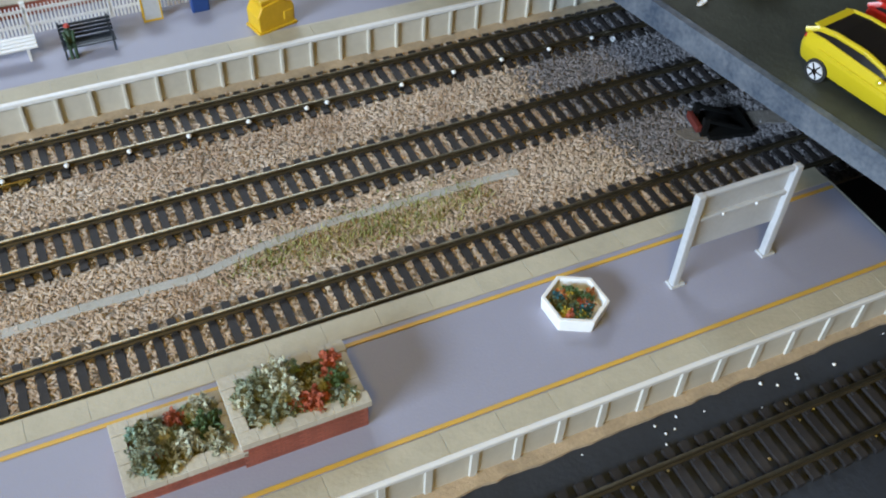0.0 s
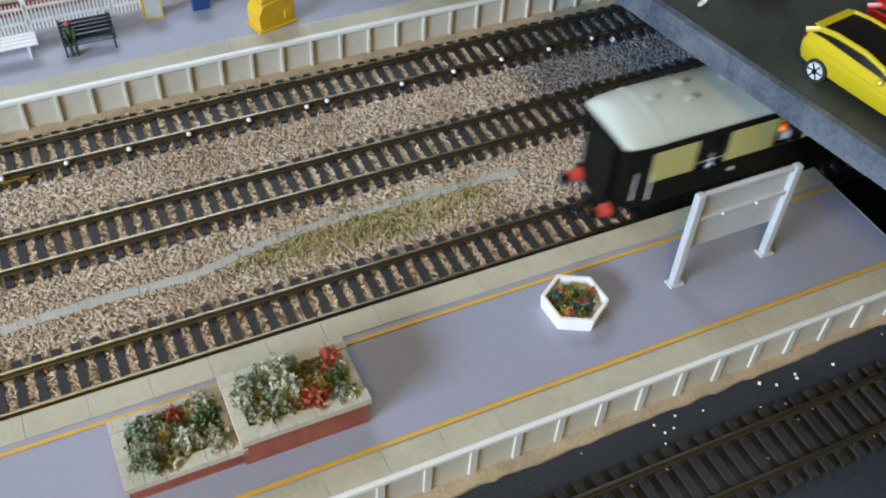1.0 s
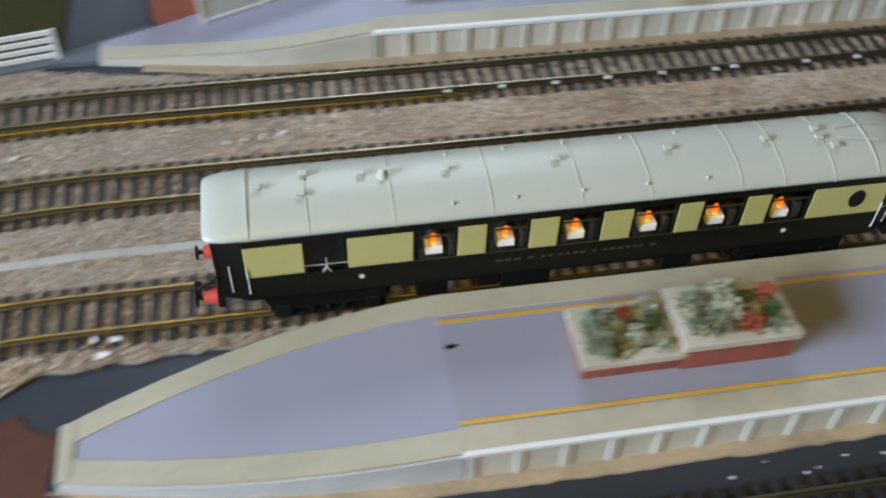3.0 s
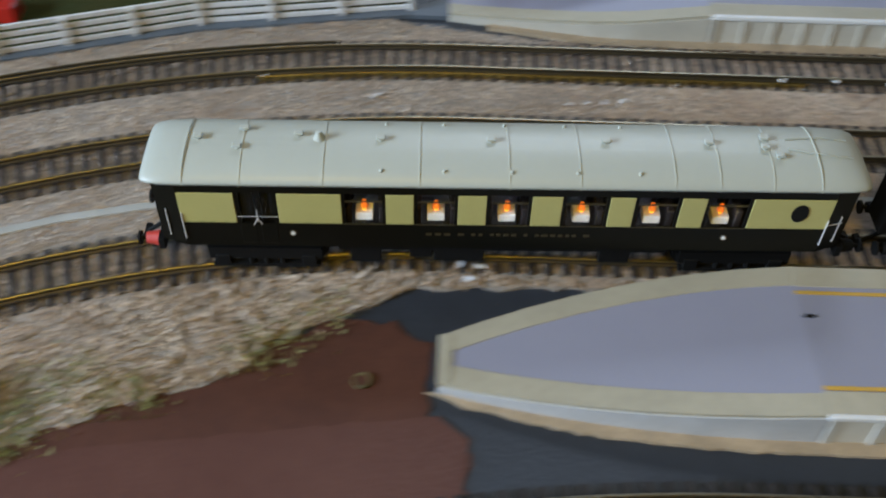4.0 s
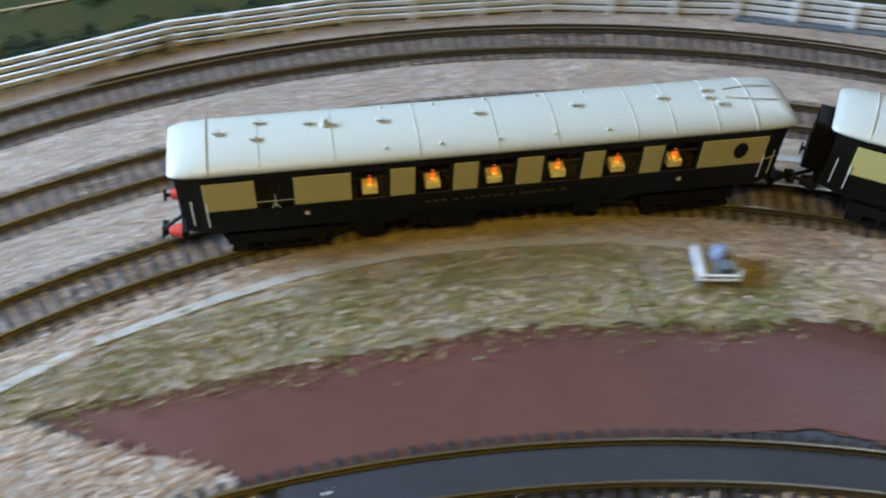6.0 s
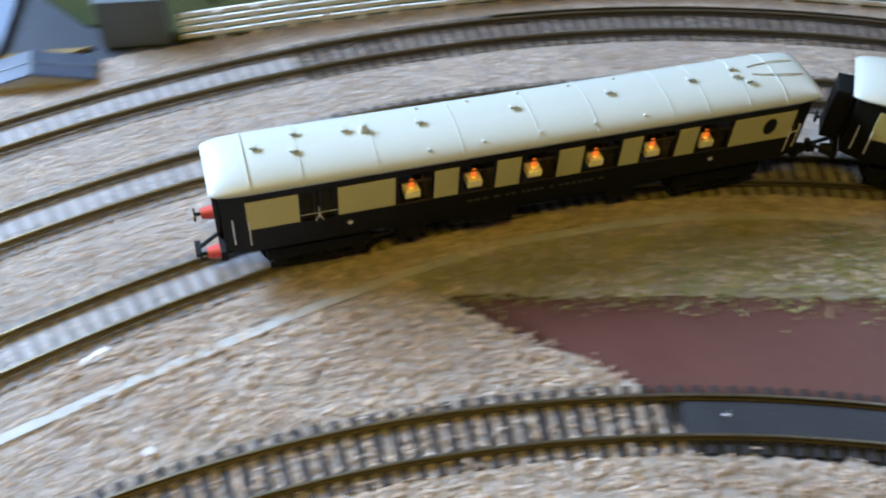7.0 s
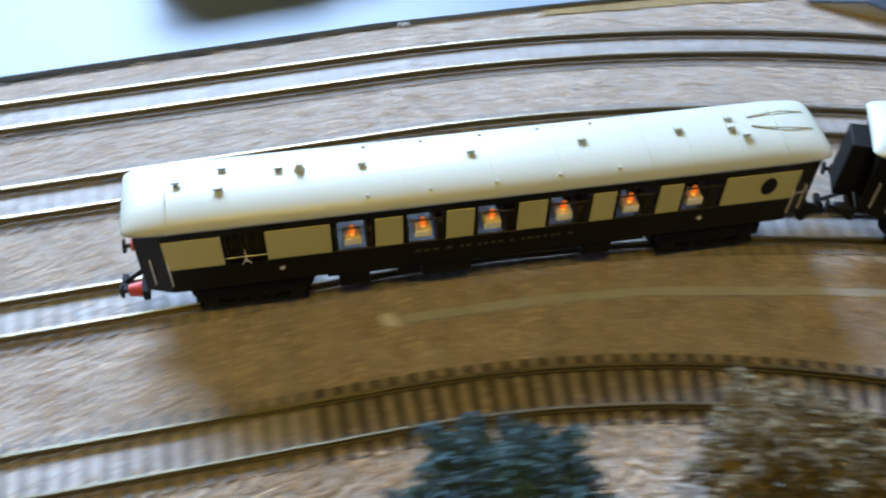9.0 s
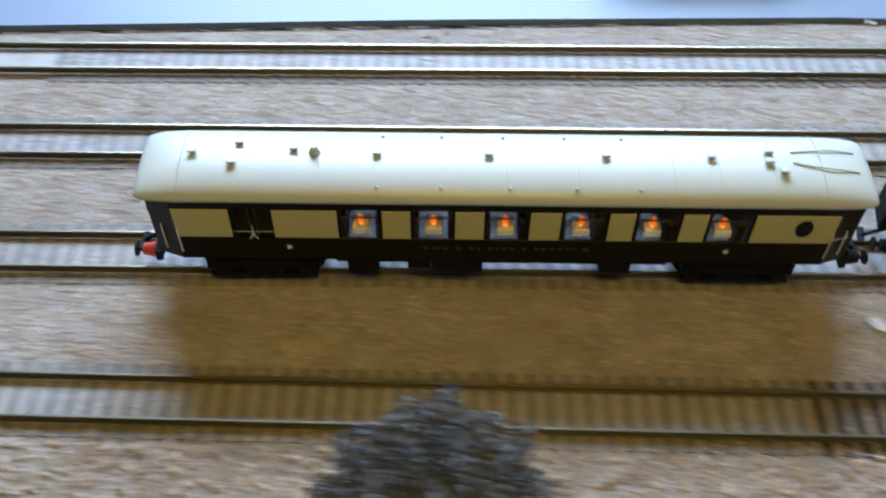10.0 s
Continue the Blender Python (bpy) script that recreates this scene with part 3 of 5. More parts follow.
M_DECK = mat("olive_grey_tarmac_deck", (0.044, 0.050, 0.040), 0.55, vary=0.3, scale=22, bump=0.25, bump_scale=700, second=(0.016, 0.017, 0.014))
M_POST = mat("off_white_post_plastic", (0.55, 0.54, 0.50), 0.5, vary=0.1, scale=60)
M_PATCH = mat("grey_sandy_plaster", (0.20, 0.18, 0.16), 0.85, vary=0.3, scale=60, bump=0.4, bump_scale=500)
M_SIGN = mat("grey_white_sign_plastic", (0.50, 0.51, 0.53), 0.4, vary=0.15, scale=60)
M_FLOWERBOX = mat("white_planter_plastic", (0.80, 0.80, 0.80), 0.35, vary=0.05, scale=60)


def platform_slab(name, far_edge, near_edge, label):
    """A platform from cross rows of (x, y, z) along both edges: the top with its side faces."""
    bm = B()
    rows = []
    for (xa, ya, za), (xb, yb, zb) in zip(far_edge, near_edge):
        rows.append([bm.verts.new(p) for p in ((xa, ya, -0.001), (xa, ya, za), (xb, yb, zb), (xb, yb, -0.001))])
    for a, b in zip(rows, rows[1:]):
        for i in range(3):
            bm.faces.new((a[i], b[i], b[i + 1], a[i + 1]))
        bm.faces.new((a[3], b[3], b[0], a[0]))
    bm.faces.new(rows[0])
    bm.faces.new(rows[-1][::-1])
    bmesh.ops.recalc_face_normals(bm, faces=bm.faces[:])
    return structure(name, bm, M_PLAT, label)


def edge_strip(bm, edge, inward, width, lift=0.0004, skirt=0.0):
    """A strip along an edge of (x, y, z) points, width metres inwards, lift above it."""
    rows = []
    for x, y, z in edge:
        rows.append([bm.verts.new((x, y - inward * 0.0005, z - 0.001 - skirt)), bm.verts.new((x, y - inward * 0.0005, z + lift)),
                     bm.verts.new((x, y + inward * width, z + lift)), bm.verts.new((x, y + inward * width, z - 0.001))])
    for a, b in zip(rows, rows[1:]):
        for i in range(4):
            bm.faces.new((a[i], b[i], b[(i + 1) % 4], a[(i + 1) % 4]))
    bm.faces.new(rows[0])
    bm.faces.new(rows[-1][::-1])
    bmesh.ops.recalc_face_normals(bm, faces=bm.faces[:])
    return bm


ZP = 0.0155
RAMP_U = [0, 0.12, 0.25, 0.4, 0.55, 0.7, 0.85, 1.0]
ISL_FAR = [(0.132 * u, -0.051 + 0.030 * (1 - (1 - u) ** 1.9), 0.0045 + (ZP - 0.0045) * u) for u in RAMP_U]
ISL_NEAR = [(0.132 * u, -0.071 - 0.0155 * (1 - (1 - u) ** 2.2), 0.0045 + (ZP - 0.0045) * u) for u in RAMP_U]
ISL_FAR_ALL = ISL_FAR + [(0.472, -0.0210, ZP)]
ISL_NEAR_ALL = ISL_NEAR + [(0.472, -0.0865, ZP)]
ISLAND = platform_slab("platform_1", ISL_FAR_ALL, ISL_NEAR_ALL, "lavender-grey island platform with cream edges and yellow lines")
part("ramp_coping", edge_strip(B(), ISL_FAR, -1, 0.0085), M_COPING, ISLAND)
part("ramp_coping", edge_strip(B(), ISL_NEAR, 1, 0.0085), M_COPING, ISLAND)
part("tip_coping", edge_strip(B(), [(0.0, -0.0505, 0.0046), (0.005, -0.0500, 0.0050)], -1, 0.0215, 0.0006), M_COPING, ISLAND)
for k in range(17):
    x = 0.1322 + k * 0.020
    part("coping_slab", box(B(), x, x + 0.01992, -0.0300, -0.0205, ZP - 0.002, ZP + 0.0005, bevel=0.0001), M_COPING, ISLAND)
    part("coping_slab", box(B(), x, x + 0.01992, -0.0866, -0.0772, ZP - 0.002, ZP + 0.0005, bevel=0.0001), M_COPING, ISLAND)
part("yellow_line", box(B(), 0.1320, 0.4715, -0.0338, -0.0323, ZP - 0.001, ZP + 0.0004), M_YLINE, ISLAND, "yellow painted line")
part("yellow_line", box(B(), 0.1325, 0.4715, -0.0765, -0.0749, ZP - 0.001, ZP + 0.0004), M_YLINE, ISLAND, "yellow painted line")
part("ramp_face", loft(B(), [[(x, y - 0.0012, -0.001), (x, y - 0.0012, z - 0.0010), (x, y + 0.0004, z - 0.0010), (x, y + 0.0004, -0.001)] for x, y, z in ISL_NEAR]), M_SIGN, ISLAND, "pale blue-grey ramp side")
part("edge_rail", box(B(), 0.132, 0.472, -0.0884, -0.0864, ZP - 0.0014, ZP + 0.0009, bevel=0.0005), M_WHITE, ISLAND, "white edge moulding")
part("end_wall", box(B(), 0.4716, 0.4730, -0.0865, -0.021, -0.001, ZP), M_FACE, ISLAND)
for k in range(21):
    x = 0.1345 + k * 0.0162
    p = part("wall_panel", box(B(), x + 0.0014, x + 0.0148, -0.0874, -0.0862, -0.001, ZP - 0.001), M_FACE, ISLAND)
    p = part("wall_post", box(B(), x - 0.0014, x + 0.0014, -0.0882, -0.0862, -0.001, ZP - 0.0008, bevel=0.0002), M_POST, ISLAND)
SANDLINE = [(-0.004, -0.0715), (0.025, -0.0765), (0.064, -0.084), (0.103, -0.0865), (0.473, -0.0865), (0.473, -0.0905), (0.36, -0.0922), (0.25, -0.0928), (0.14, -0.0930), (0.09, -0.0915), (0.05, -0.0870), (0.01, -0.0775)]
structure("sand_strip", slab(B(), wobble(SANDLINE, 0.0005, 0.004, 4), -0.0011, 0.0003), M_SAND, "sandy glued strip at the foot of the platform")

FAR_FRONT = [(0.0 + 0.130 * u, 0.1545 - 0.013 * min(1, u * 1.6), 0.0035 + (ZP - 0.0035) * u ** 1.4) for u in RAMP_U] + [(0.9, 0.1415, ZP)]
FAR_BACK = [(0.0 + 0.130 * u, 0.166 + 0.040 * u, 0.0035 + (ZP - 0.0035) * u ** 1.4) for u in RAMP_U] + [(0.9, 0.215, ZP)]
FARP = platform_slab("platform_2", FAR_BACK, FAR_FRONT, "lavender-grey far platform with a ribbed stone-coloured wall")
FARP.location.y = 0.0035
part("ramp_coping", edge_strip(B(), FAR_FRONT[:8], 1, 0.008), M_COPING, FARP)
part("ramp_face", loft(B(), [[(x, y - 0.0012, -0.001), (x, y - 0.0012, z - 0.0012), (x, y + 0.0004, z - 0.0012), (x, y + 0.0004, -0.001)] for x, y, z in FAR_FRONT[:8]]), M_FACE, FARP)
for k in range(18):
    x = 0.1302 + k * 0.020
    part("coping_slab", box(B(), x, x + 0.01992, 0.1418, 0.1510, ZP - 0.002, ZP + 0.0005, bevel=0.0001), M_COPING, FARP)
part("worn_line", box(B(), 0.131, 0.55, 0.1512, 0.1524, ZP - 0.001, ZP + 0.0002), M_STONE, FARP, "worn pale line")
structure("sand_strip_far", slab(B(), wobble([(0.02, 0.1545), (0.09, 0.1450), (0.60, 0.1450), (0.60, 0.1370), (0.30, 0.1366), (0.13, 0.1368), (0.06, 0.1425), (0.02, 0.1495)], 0.0005, 0.004, 5), -0.0011, 0.0005), M_SAND, "sandy glued strip at the foot of the far platform")
part("edge_rail", box(B(), 0.130, 0.60, 0.1392, 0.1417, ZP - 0.0014, ZP + 0.0009, bevel=0.0005), M_WHITE, FARP, "white edge moulding")
for k in range(25):
    x = 0.132 + k * 0.0146
    part("wall_panel", box(B(), x + 0.0008, x + 0.0138, 0.1405, 0.1416, -0.001, ZP - 0.001), M_FACE, FARP)
    part("wall_post", box(B(), x - 0.0008, x + 0.0008, 0.1392, 0.1416, -0.001, ZP - 0.0008, bevel=0.0003), M_FACE, FARP)

# ---- the upper deck over the tracks ----
DECK_OUT = [(0.345, 0.330), (0.4045, 0.025), (0.4255, -0.085), (0.452, -0.23), (1.6, -0.23), (1.6, 0.33)]
deck = tagged(new("upper_deck"), "olive-grey road deck on a blue-grey edge board above the tracks", kind="structure")
part("deck_top", slab(B(), DECK_OUT, 0.0765, 0.0850), M_DECK, deck)
eb = B()
for (xa, ya), (xb, yb) in zip(DECK_OUT[:3], DECK_OUT[1:4]):
    rows = [[eb.verts.new(p) for p in ((x - 0.0010, y, 0.0752), (x - 0.0010, y, 0.0853), (x + 0.0022, y, 0.0853), (x + 0.0022, y, 0.0752))] for x, y in ((xa, ya), (xb, yb))]
    for i in range(4):
        eb.faces.new((rows[0][i], rows[1][i], rows[1][(i + 1) % 4], rows[0][(i + 1) % 4]))
bmesh.ops.recalc_face_normals(eb, faces=eb.faces[:])
part("edge_board", eb, M_GREYPAINT, deck, "blue-grey painted edge board")
for x, y in ((0.56, -0.055), (0.56, 0.20), (1.1, -0.055), (1.1, 0.20)):
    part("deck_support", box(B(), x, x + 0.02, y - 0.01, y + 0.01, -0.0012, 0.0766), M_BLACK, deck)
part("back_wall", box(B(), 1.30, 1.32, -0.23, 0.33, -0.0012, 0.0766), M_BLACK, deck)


# ---- small moving-free things on the platforms ----
M_LEAF = [mat("grey_green_foliage", (0.25, 0.28, 0.20), 0.85, vary=0.25, scale=200, piece=0.4, second=(0.11, 0.14, 0.09)),
          mat("pale_grey_foliage", (0.46, 0.46, 0.35), 0.85, vary=0.25, scale=200, piece=0.4, second=(0.26, 0.28, 0.20)),
          mat("olive_foliage", (0.13, 0.11, 0.03), 0.85, vary=0.3, scale=200, piece=0.5, second=(0.06, 0.07, 0.02)),
          mat("red_flowers", (0.44, 0.11, 0.06), 0.8, vary=0.3, scale=200, piece=0.4),
          mat("teal_flowers", (0.03, 0.13, 0.16), 0.8, vary=0.3, scale=200, piece=0.4),
          mat("yellow_flowers", (0.55, 0.42, 0.04), 0.8, vary=0.3, scale=200, piece=0.4),
          mat("orange_flowers", (0.42, 0.14, 0.03), 0.8, vary=0.3, scale=200, piece=0.4),
          mat("green_foliage", (0.07, 0.13, 0.05), 0.85, vary=0.3, scale=200, piece=0.5),
          mat("sea_green_foliage", (0.16, 0.27, 0.22), 0.85, vary=0.3, scale=200, piece=0.4, second=(0.28, 0.34, 0.27))]


def clump(centre, radius, height, n, leaf, seed):
    """A plant: many small crumpled leaves round a centre, with gaps."""
    rnd = np.random.RandomState(seed)
    verts, faces = [], []
    for _ in range(n):
        d = rnd.normal(size=3)
        d /= np.linalg.norm(d)
        d[2] = abs(d[2])
        r = rnd.uniform(0.35, 1.0) ** 0.5 * (0.75 + 0.35 * math.sin(5 * math.atan2(d[1], d[0]) + seed))
        c = np.array(centre) + d * (radius * r, radius * r, height * r)
        a, b = rnd.normal(size=3), rnd.normal(size=3)
        a, b = a / np.linalg.norm(a) * leaf, b / np.linalg.norm(b) * leaf * 0.7
        k = len(verts)
        verts += [c - a, c + b, c + a, c - b + np.cross(a, b) / leaf * 0.4]
        faces += [(k, k + 1, k + 2), (k, k + 2, k + 3)]
    bm = B()
    vs = [bm.verts.new(v) for v in verts]
    for f in faces:
        bm.faces.new([vs[i] for i in f])
    return bm


def brick_planter():
    t = tagged(new("brick_planter"), "two-level red brick planter with stone coping, shrubs and red flowers", "planter")
    t.location = (0.0, 0.0, 0.0)
    rnd = random.Random(8)
    for x0, x1, y0, y1, z1, name in ((0.1770, 0.2130, -0.0650, -0.0405, 0.0245, "low_box"), (0.2120, 0.2530, -0.0660, -0.0405, 0.0296, "high_box")):
        body = part(name, box(B(), x0 + 0.0005, x1 - 0.0005, y0 + 0.0005, y1 - 0.0005, ZP, z1 - 0.0027), M_MORTAR, t)
        # brick courses on the front and the two ends
        rows = int((z1 - 0.003 - ZP) / 0.0011)
        for r in range(rows):
            z = ZP + 0.0001 + r * 0.0011
            bm = B()
            x = x0 + (0.0014 if r % 2 else 0.0)
            while x < x1 - 0.0012:
                xe = min(x + 0.0027, x1 - 0.0004)
                box(bm, x + 0.0001, xe, y0 + 0.0004, y0 + 0.0012, z, z + 0.0010)
                x += 0.0029
            for xs, dx in ((x0 + 0.0003, 0.0008), (x1 - 0.0011, 0.0008)):
                y = y0 + (0.0014 if r % 2 else 0.0006)
                while y < y1 - 0.002:
                    box(bm, xs, xs + dx, y, y + 0.0027, z, z + 0.0010)
                    y += 0.0029
            tagged(part("brick_course", bm, M_BRICK, body), kind="stuff")
        w = 0.0042
        n = max(4, round((x1 - x0) / 0.0062))
        for i in range(n):
            xa, xb = x0 - 0.0006 + (x1 - x0 + 0.0012) * i / n, x0 - 0.0006 + (x1 - x0 + 0.0012) * (i + 1) / n - 0.00006
            for ya, yb in ((y0 - 0.0006, y0 + w), (y1 - w, y1 + 0.0006)):
                part("coping_stone", box(B(), xa, xb, ya, yb, z1 - 0.0028, z1 + rnd.uniform(-0.0001, 0.0001), bevel=0.00014), M_STONE, body)
        for i in range(3):
            ya, yb = y0 + w + 0.0001 + (y1 - y0 - 2 * w - 0.0002) * i / 3, y0 + w + (y1 - y0 - 2 * w) * (i + 1) / 3 - 0.0002
            for xa in (x0 - 0.0006, x1 - w):
                part("coping_stone", box(B(), xa, xa + w, ya, yb, z1 - 0.0028, z1 - 0.0001, bevel=0.00014), M_STONE, body)
        part("soil", box(B(), x0 + w, x1 - w, y0 + w, y1 - w, z1 - 0.003, z1 - 0.0010), M_SOIL, body)
    shrubs = [(0.1850, -0.0575, 0.0235, 0.0058, 0.0075, 0), (0.1890, -0.0485, 0.0235, 0.0042, 0.0055, 0), (0.1975, -0.0565, 0.0235, 0.0042, 0.0065, 1), (0.2045, -0.0520, 0.0235, 0.0048, 0.0060, 7), (0.2065, -0.0600, 0.0235, 0.0040, 0.0040, 1),
              (0.1955, -0.0465, 0.0235, 0.0030, 0.0055, 3), (0.2050, -0.0450, 0.0235, 0.0040, 0.0065, 1), (0.1920, -0.0615, 0.0235, 0.0030, 0.0025, 1),
              (0.2190, -0.0490, 0.0286, 0.0050, 0.0060, 0), (0.2250, -0.0580, 0.0286, 0.0050, 0.0050, 0), (0.2290, -0.0470, 0.0286, 0.0045, 0.0100, 1), (0.2300, -0.0545, 0.0286, 0.0045, 0.0085, 1),
              (0.2370, -0.0600, 0.0286, 0.0042, 0.0052, 3), (0.2470, -0.0470, 0.0286, 0.0032, 0.0050, 3), (0.2460, -0.0540, 0.0286, 0.0038, 0.0042, 7), (0.2400, -0.0500, 0.0286, 0.0052, 0.0030, 2), (0.2240, -0.0460, 0.0286, 0.0040, 0.0050, 0), (0.2190, -0.0570, 0.0286, 0.0035, 0.0040, 0)]
    for x0, x1, z, n in ((0.1815, 0.2085, 0.0233, 16), (0.2165, 0.2490, 0.0284, 20)):
        for i in range(n):
            shrubs.append((rnd.uniform(x0, x1), rnd.uniform(-0.0615, -0.0445), z, rnd.uniform(0.0022, 0.0034), rnd.uniform(0.0022, 0.0042), (1, 0, 8, 2, 1, 0, 1, 2, 8, 3)[i % 10]))
    for i, (x, y, z, r, h, k) in enumerate(shrubs):
        part("shrub", clump((x, y, z), r * 1.22, h * 1.1, int(620 * min(1, r / 0.004)), 0.00085, 40 + i), M_LEAF[k], t)


brick_planter()


def ring_prism(bm, n, r_out, r_in, z0, z1, turn, flare=1.0):
    rows = []
    for i in range(n):
        a = turn + 2 * math.pi * i / n
        rows.append([bm.verts.new((math.cos(a) * r, math.sin(a) * r, z)) for r, z in ((r_out * flare, z0), (r_out, z1), (r_in, z1), (r_in, z0 + 0.001))])
    for a, b in zip(rows, rows[1:] + rows[:1]):
        for i in range(3):
            bm.faces.new((a[i], b[i], b[i + 1], a[i + 1]))
    bm.faces.new([r[3] for r in rows])
    bmesh.ops.recalc_face_normals(bm, faces=bm.faces[:])
    return bm


def hex_planter():
    t = tagged(new("hexagonal_planter"), "white plastic hexagonal planter with mixed bright flowers", "planter")
    t.location = (0.3385, -0.0490, ZP)
    tub = ring_prism(B(), 6, 0.0124, 0.0106, 0.0, 0.0060, radians(33), 0.95)
    bmesh.ops.bevel(tub, geom=tub.edges[:], offset=0.0003, segments=2, profile=0.5, affect="EDGES")
    part("tub", tub, M_FLOWERBOX, t)
    rnd = random.Random(3)
    for i in range(26):
        a, r = rnd.uniform(0, 6.28), 0.0074 * rnd.uniform(0, 1) ** 0.5
        part("flower_clump", clump((math.cos(a) * r, math.sin(a) * r, 0.0036), 0.0027, 0.0030, 130, 0.0008, 90 + i), M_LEAF[(7, 4, 2, 6, 5, 7, 4, 2, 3, 7)[i % 10]], t)


hex_planter()


def station_sign():
    t = tagged(new("station_sign"), "blank grey-white running-in board on two posts seen from behind", "sign")
    for x in (0.379, 0.4205):
        p = part("post", box(B(), x - 0.0016, x + 0.0016, -0.0545, -0.0515, ZP, 0.0610, bevel=0.0005), M_SIGN, t)
        part("foot", box(B(), x - 0.0024, x + 0.0038, -0.0552, -0.0508, ZP, ZP + 0.0011, bevel=0.0003), M_SIGN, p)
    part("board", box(B(), 0.3802, 0.4192, -0.0522, -0.0512, 0.0330, 0.0600, bevel=0.0002), M_SIGN, t, "grey-white blank board")
    part("top_rail", box(B(), 0.3805, 0.4190, -0.0538, -0.0522, 0.0590, 0.0608, bevel=0.0004), M_SIGN, t)
    mid = part("mid_rail", box(B(), 0.3805, 0.4190, -0.0540, -0.0522, 0.0478, 0.0496, bevel=0.0004), M_SIGN, t)
    for x in (0.391, 0.4055):
        part("ejector_mark", ball(B(), (x, -0.0541, 0.0487), 0.0006), M_WHITE, mid)


station_sign()

M_BENCH = mat("navy_black_bench_plastic", (0.018, 0.024, 0.034), 0.4, vary=0.2, scale=90)
M_FIGURE = mat("green_painted_figure", (0.035, 0.07, 0.035), 0.6, vary=0.3, scale=200)
M_FIGRED = mat("red_painted_figure", (0.45, 0.05, 0.03), 0.6, vary=0.2, scale=200)
M_YELLOW = mat("yellow_plastic", (0.66, 0.40, 0.012), 0.5, vary=0.15, scale=90, bump=0.15, bump_scale=500)
M_BLUE = mat("dark_blue_plastic", (0.02, 0.06, 0.22), 0.4, vary=0.15, scale=90)


def platform_bench():
    t = tagged(new("platform_bench"), "dark navy slatted platform bench on the far platform", "bench")
    low = Matrix.Translation((0, 0, ZP)) @ Matrix.Diagonal((1, 1, 0.8, 1)) @ Matrix.Translation((0, 0, -ZP))
    t.matrix_basis = low
    for k in range(4):
        part("seat_slat", box(B(), 0.2000, 0.2235, 0.1690 + k * 0.0019, 0.1706 + k * 0.0019, 0.0212, 0.0218), M_BENCH, t)
    for k in range(4):
        part("back_slat", box(B(), 0.2000, 0.2235, 0.1768 + k * 0.0006, 0.1774 + k * 0.0006, 0.0224 + k * 0.0020, 0.0240 + k * 0.0020), M_BENCH, t)
    for x in (0.2006, 0.2222):
        leg = B()
        rod(leg, (x, 0.1680, ZP), (x, 0.1690, 0.0250), 0.0005, seg=6)
        rod(leg, (x, 0.1775, ZP), (x, 0.1792, 0.0310), 0.0005, seg=6)
        rod(leg, (x, 0.1690, 0.0248), (x, 0.1785, 0.0250), 0.0005, seg=6)
        rod(leg, (x, 0.1685, 0.0210), (x, 0.1778, 0.0212), 0.0005, seg=6)
        part("end_frame", leg, M_BENCH, t)
    f = B()
    rod(f, (0.2040, 0.1745, 0.0218), (0.2040, 0.1760, 0.0285), 0.0022, 0.0016, seg=10)
    ball(f, (0.2040, 0.1758, 0.0300), 0.0013)
    for dx in (-0.0011, 0.0011):
        rod(f, (0.2040 + dx, 0.1745, 0.0224), (0.2040 + dx, 0.1688, 0.0222), 0.0009, seg=8)
        rod(f, (0.2040 + dx, 0.1686, 0.0222), (0.2040 + dx, 0.1680, ZP), 0.0008, seg=8)
        rod(f, (0.2040 + dx * 1.9, 0.1755, 0.0275), (0.2040 + dx * 1.4, 0.1712, 0.0240), 0.0007, seg=8)
    tagged(mesh_object("toy_figure", f, M_FIGURE), "small green painted toy figure seated on the bench", "figurine").matrix_basis = low
    h = B()
    rod(h, (0.2040, 0.1758, 0.0306), (0.2040, 0.1758, 0.0322), 0.0015, 0.0008, seg=10)
    tagged(mesh_object("toy_hat", h, M_FIGRED), "tiny red hat on the seated toy figure", "figurine hat").matrix_basis = low


platform_bench()


def yellow_bin():
    t = tagged(new("grit_bin"), "bright yellow plastic grit bin standing at the platform edge", "bin")
    t.matrix_basis = pose(0.2945, 0.1625, ZP, 0, 0, 14)
    b = B()
    prof = [(-0.0095, 0.0), (-0.0100, 0.0075), (-0.0075, 0.0115), (0.0035, 0.0130), (0.0062, 0.0105), (0.0088, 0.0098), (0.0098, 0.0075), (0.0095, 0.0)]
    a = [b.verts.new((x, -0.0055, z)) for x, z in prof]
    c = [b.verts.new((x, 0.0055, z)) for x, z in prof]
    b.faces.new(a)
    b.faces.new(c[::-1])
    for i in range(len(prof)):
        j = (i + 1) % len(prof)
        b.faces.new((a[i], c[i], c[j], a[j]))
    bmesh.ops.recalc_face_normals(b, faces=b.faces[:])
    bmesh.ops.bevel(b, geom=b.edges[:], offset=0.0006, segments=2, profile=0.5, affect="EDGES")
    for v in b.verts:
        v.co.z *= 1.22
    part("body", b, M_YELLOW, t)
    part("lid", box(B(), -0.0078, 0.0040, -0.0050, 0.0050, 0.0142, 0.0168, bevel=0.0007), M_YELLOW, t)
    part("skirt", box(B(), -0.0105, 0.0105, -0.0062, 0.0062, 0.0, 0.0014, bevel=0.0004), M_YELLOW, t)
    part("recess", box(B(), 0.0035, 0.0085, -0.0060, -0.0052, 0.0040, 0.0085, bevel=0.0003), M_YELLOW, t)


yellow_bin()


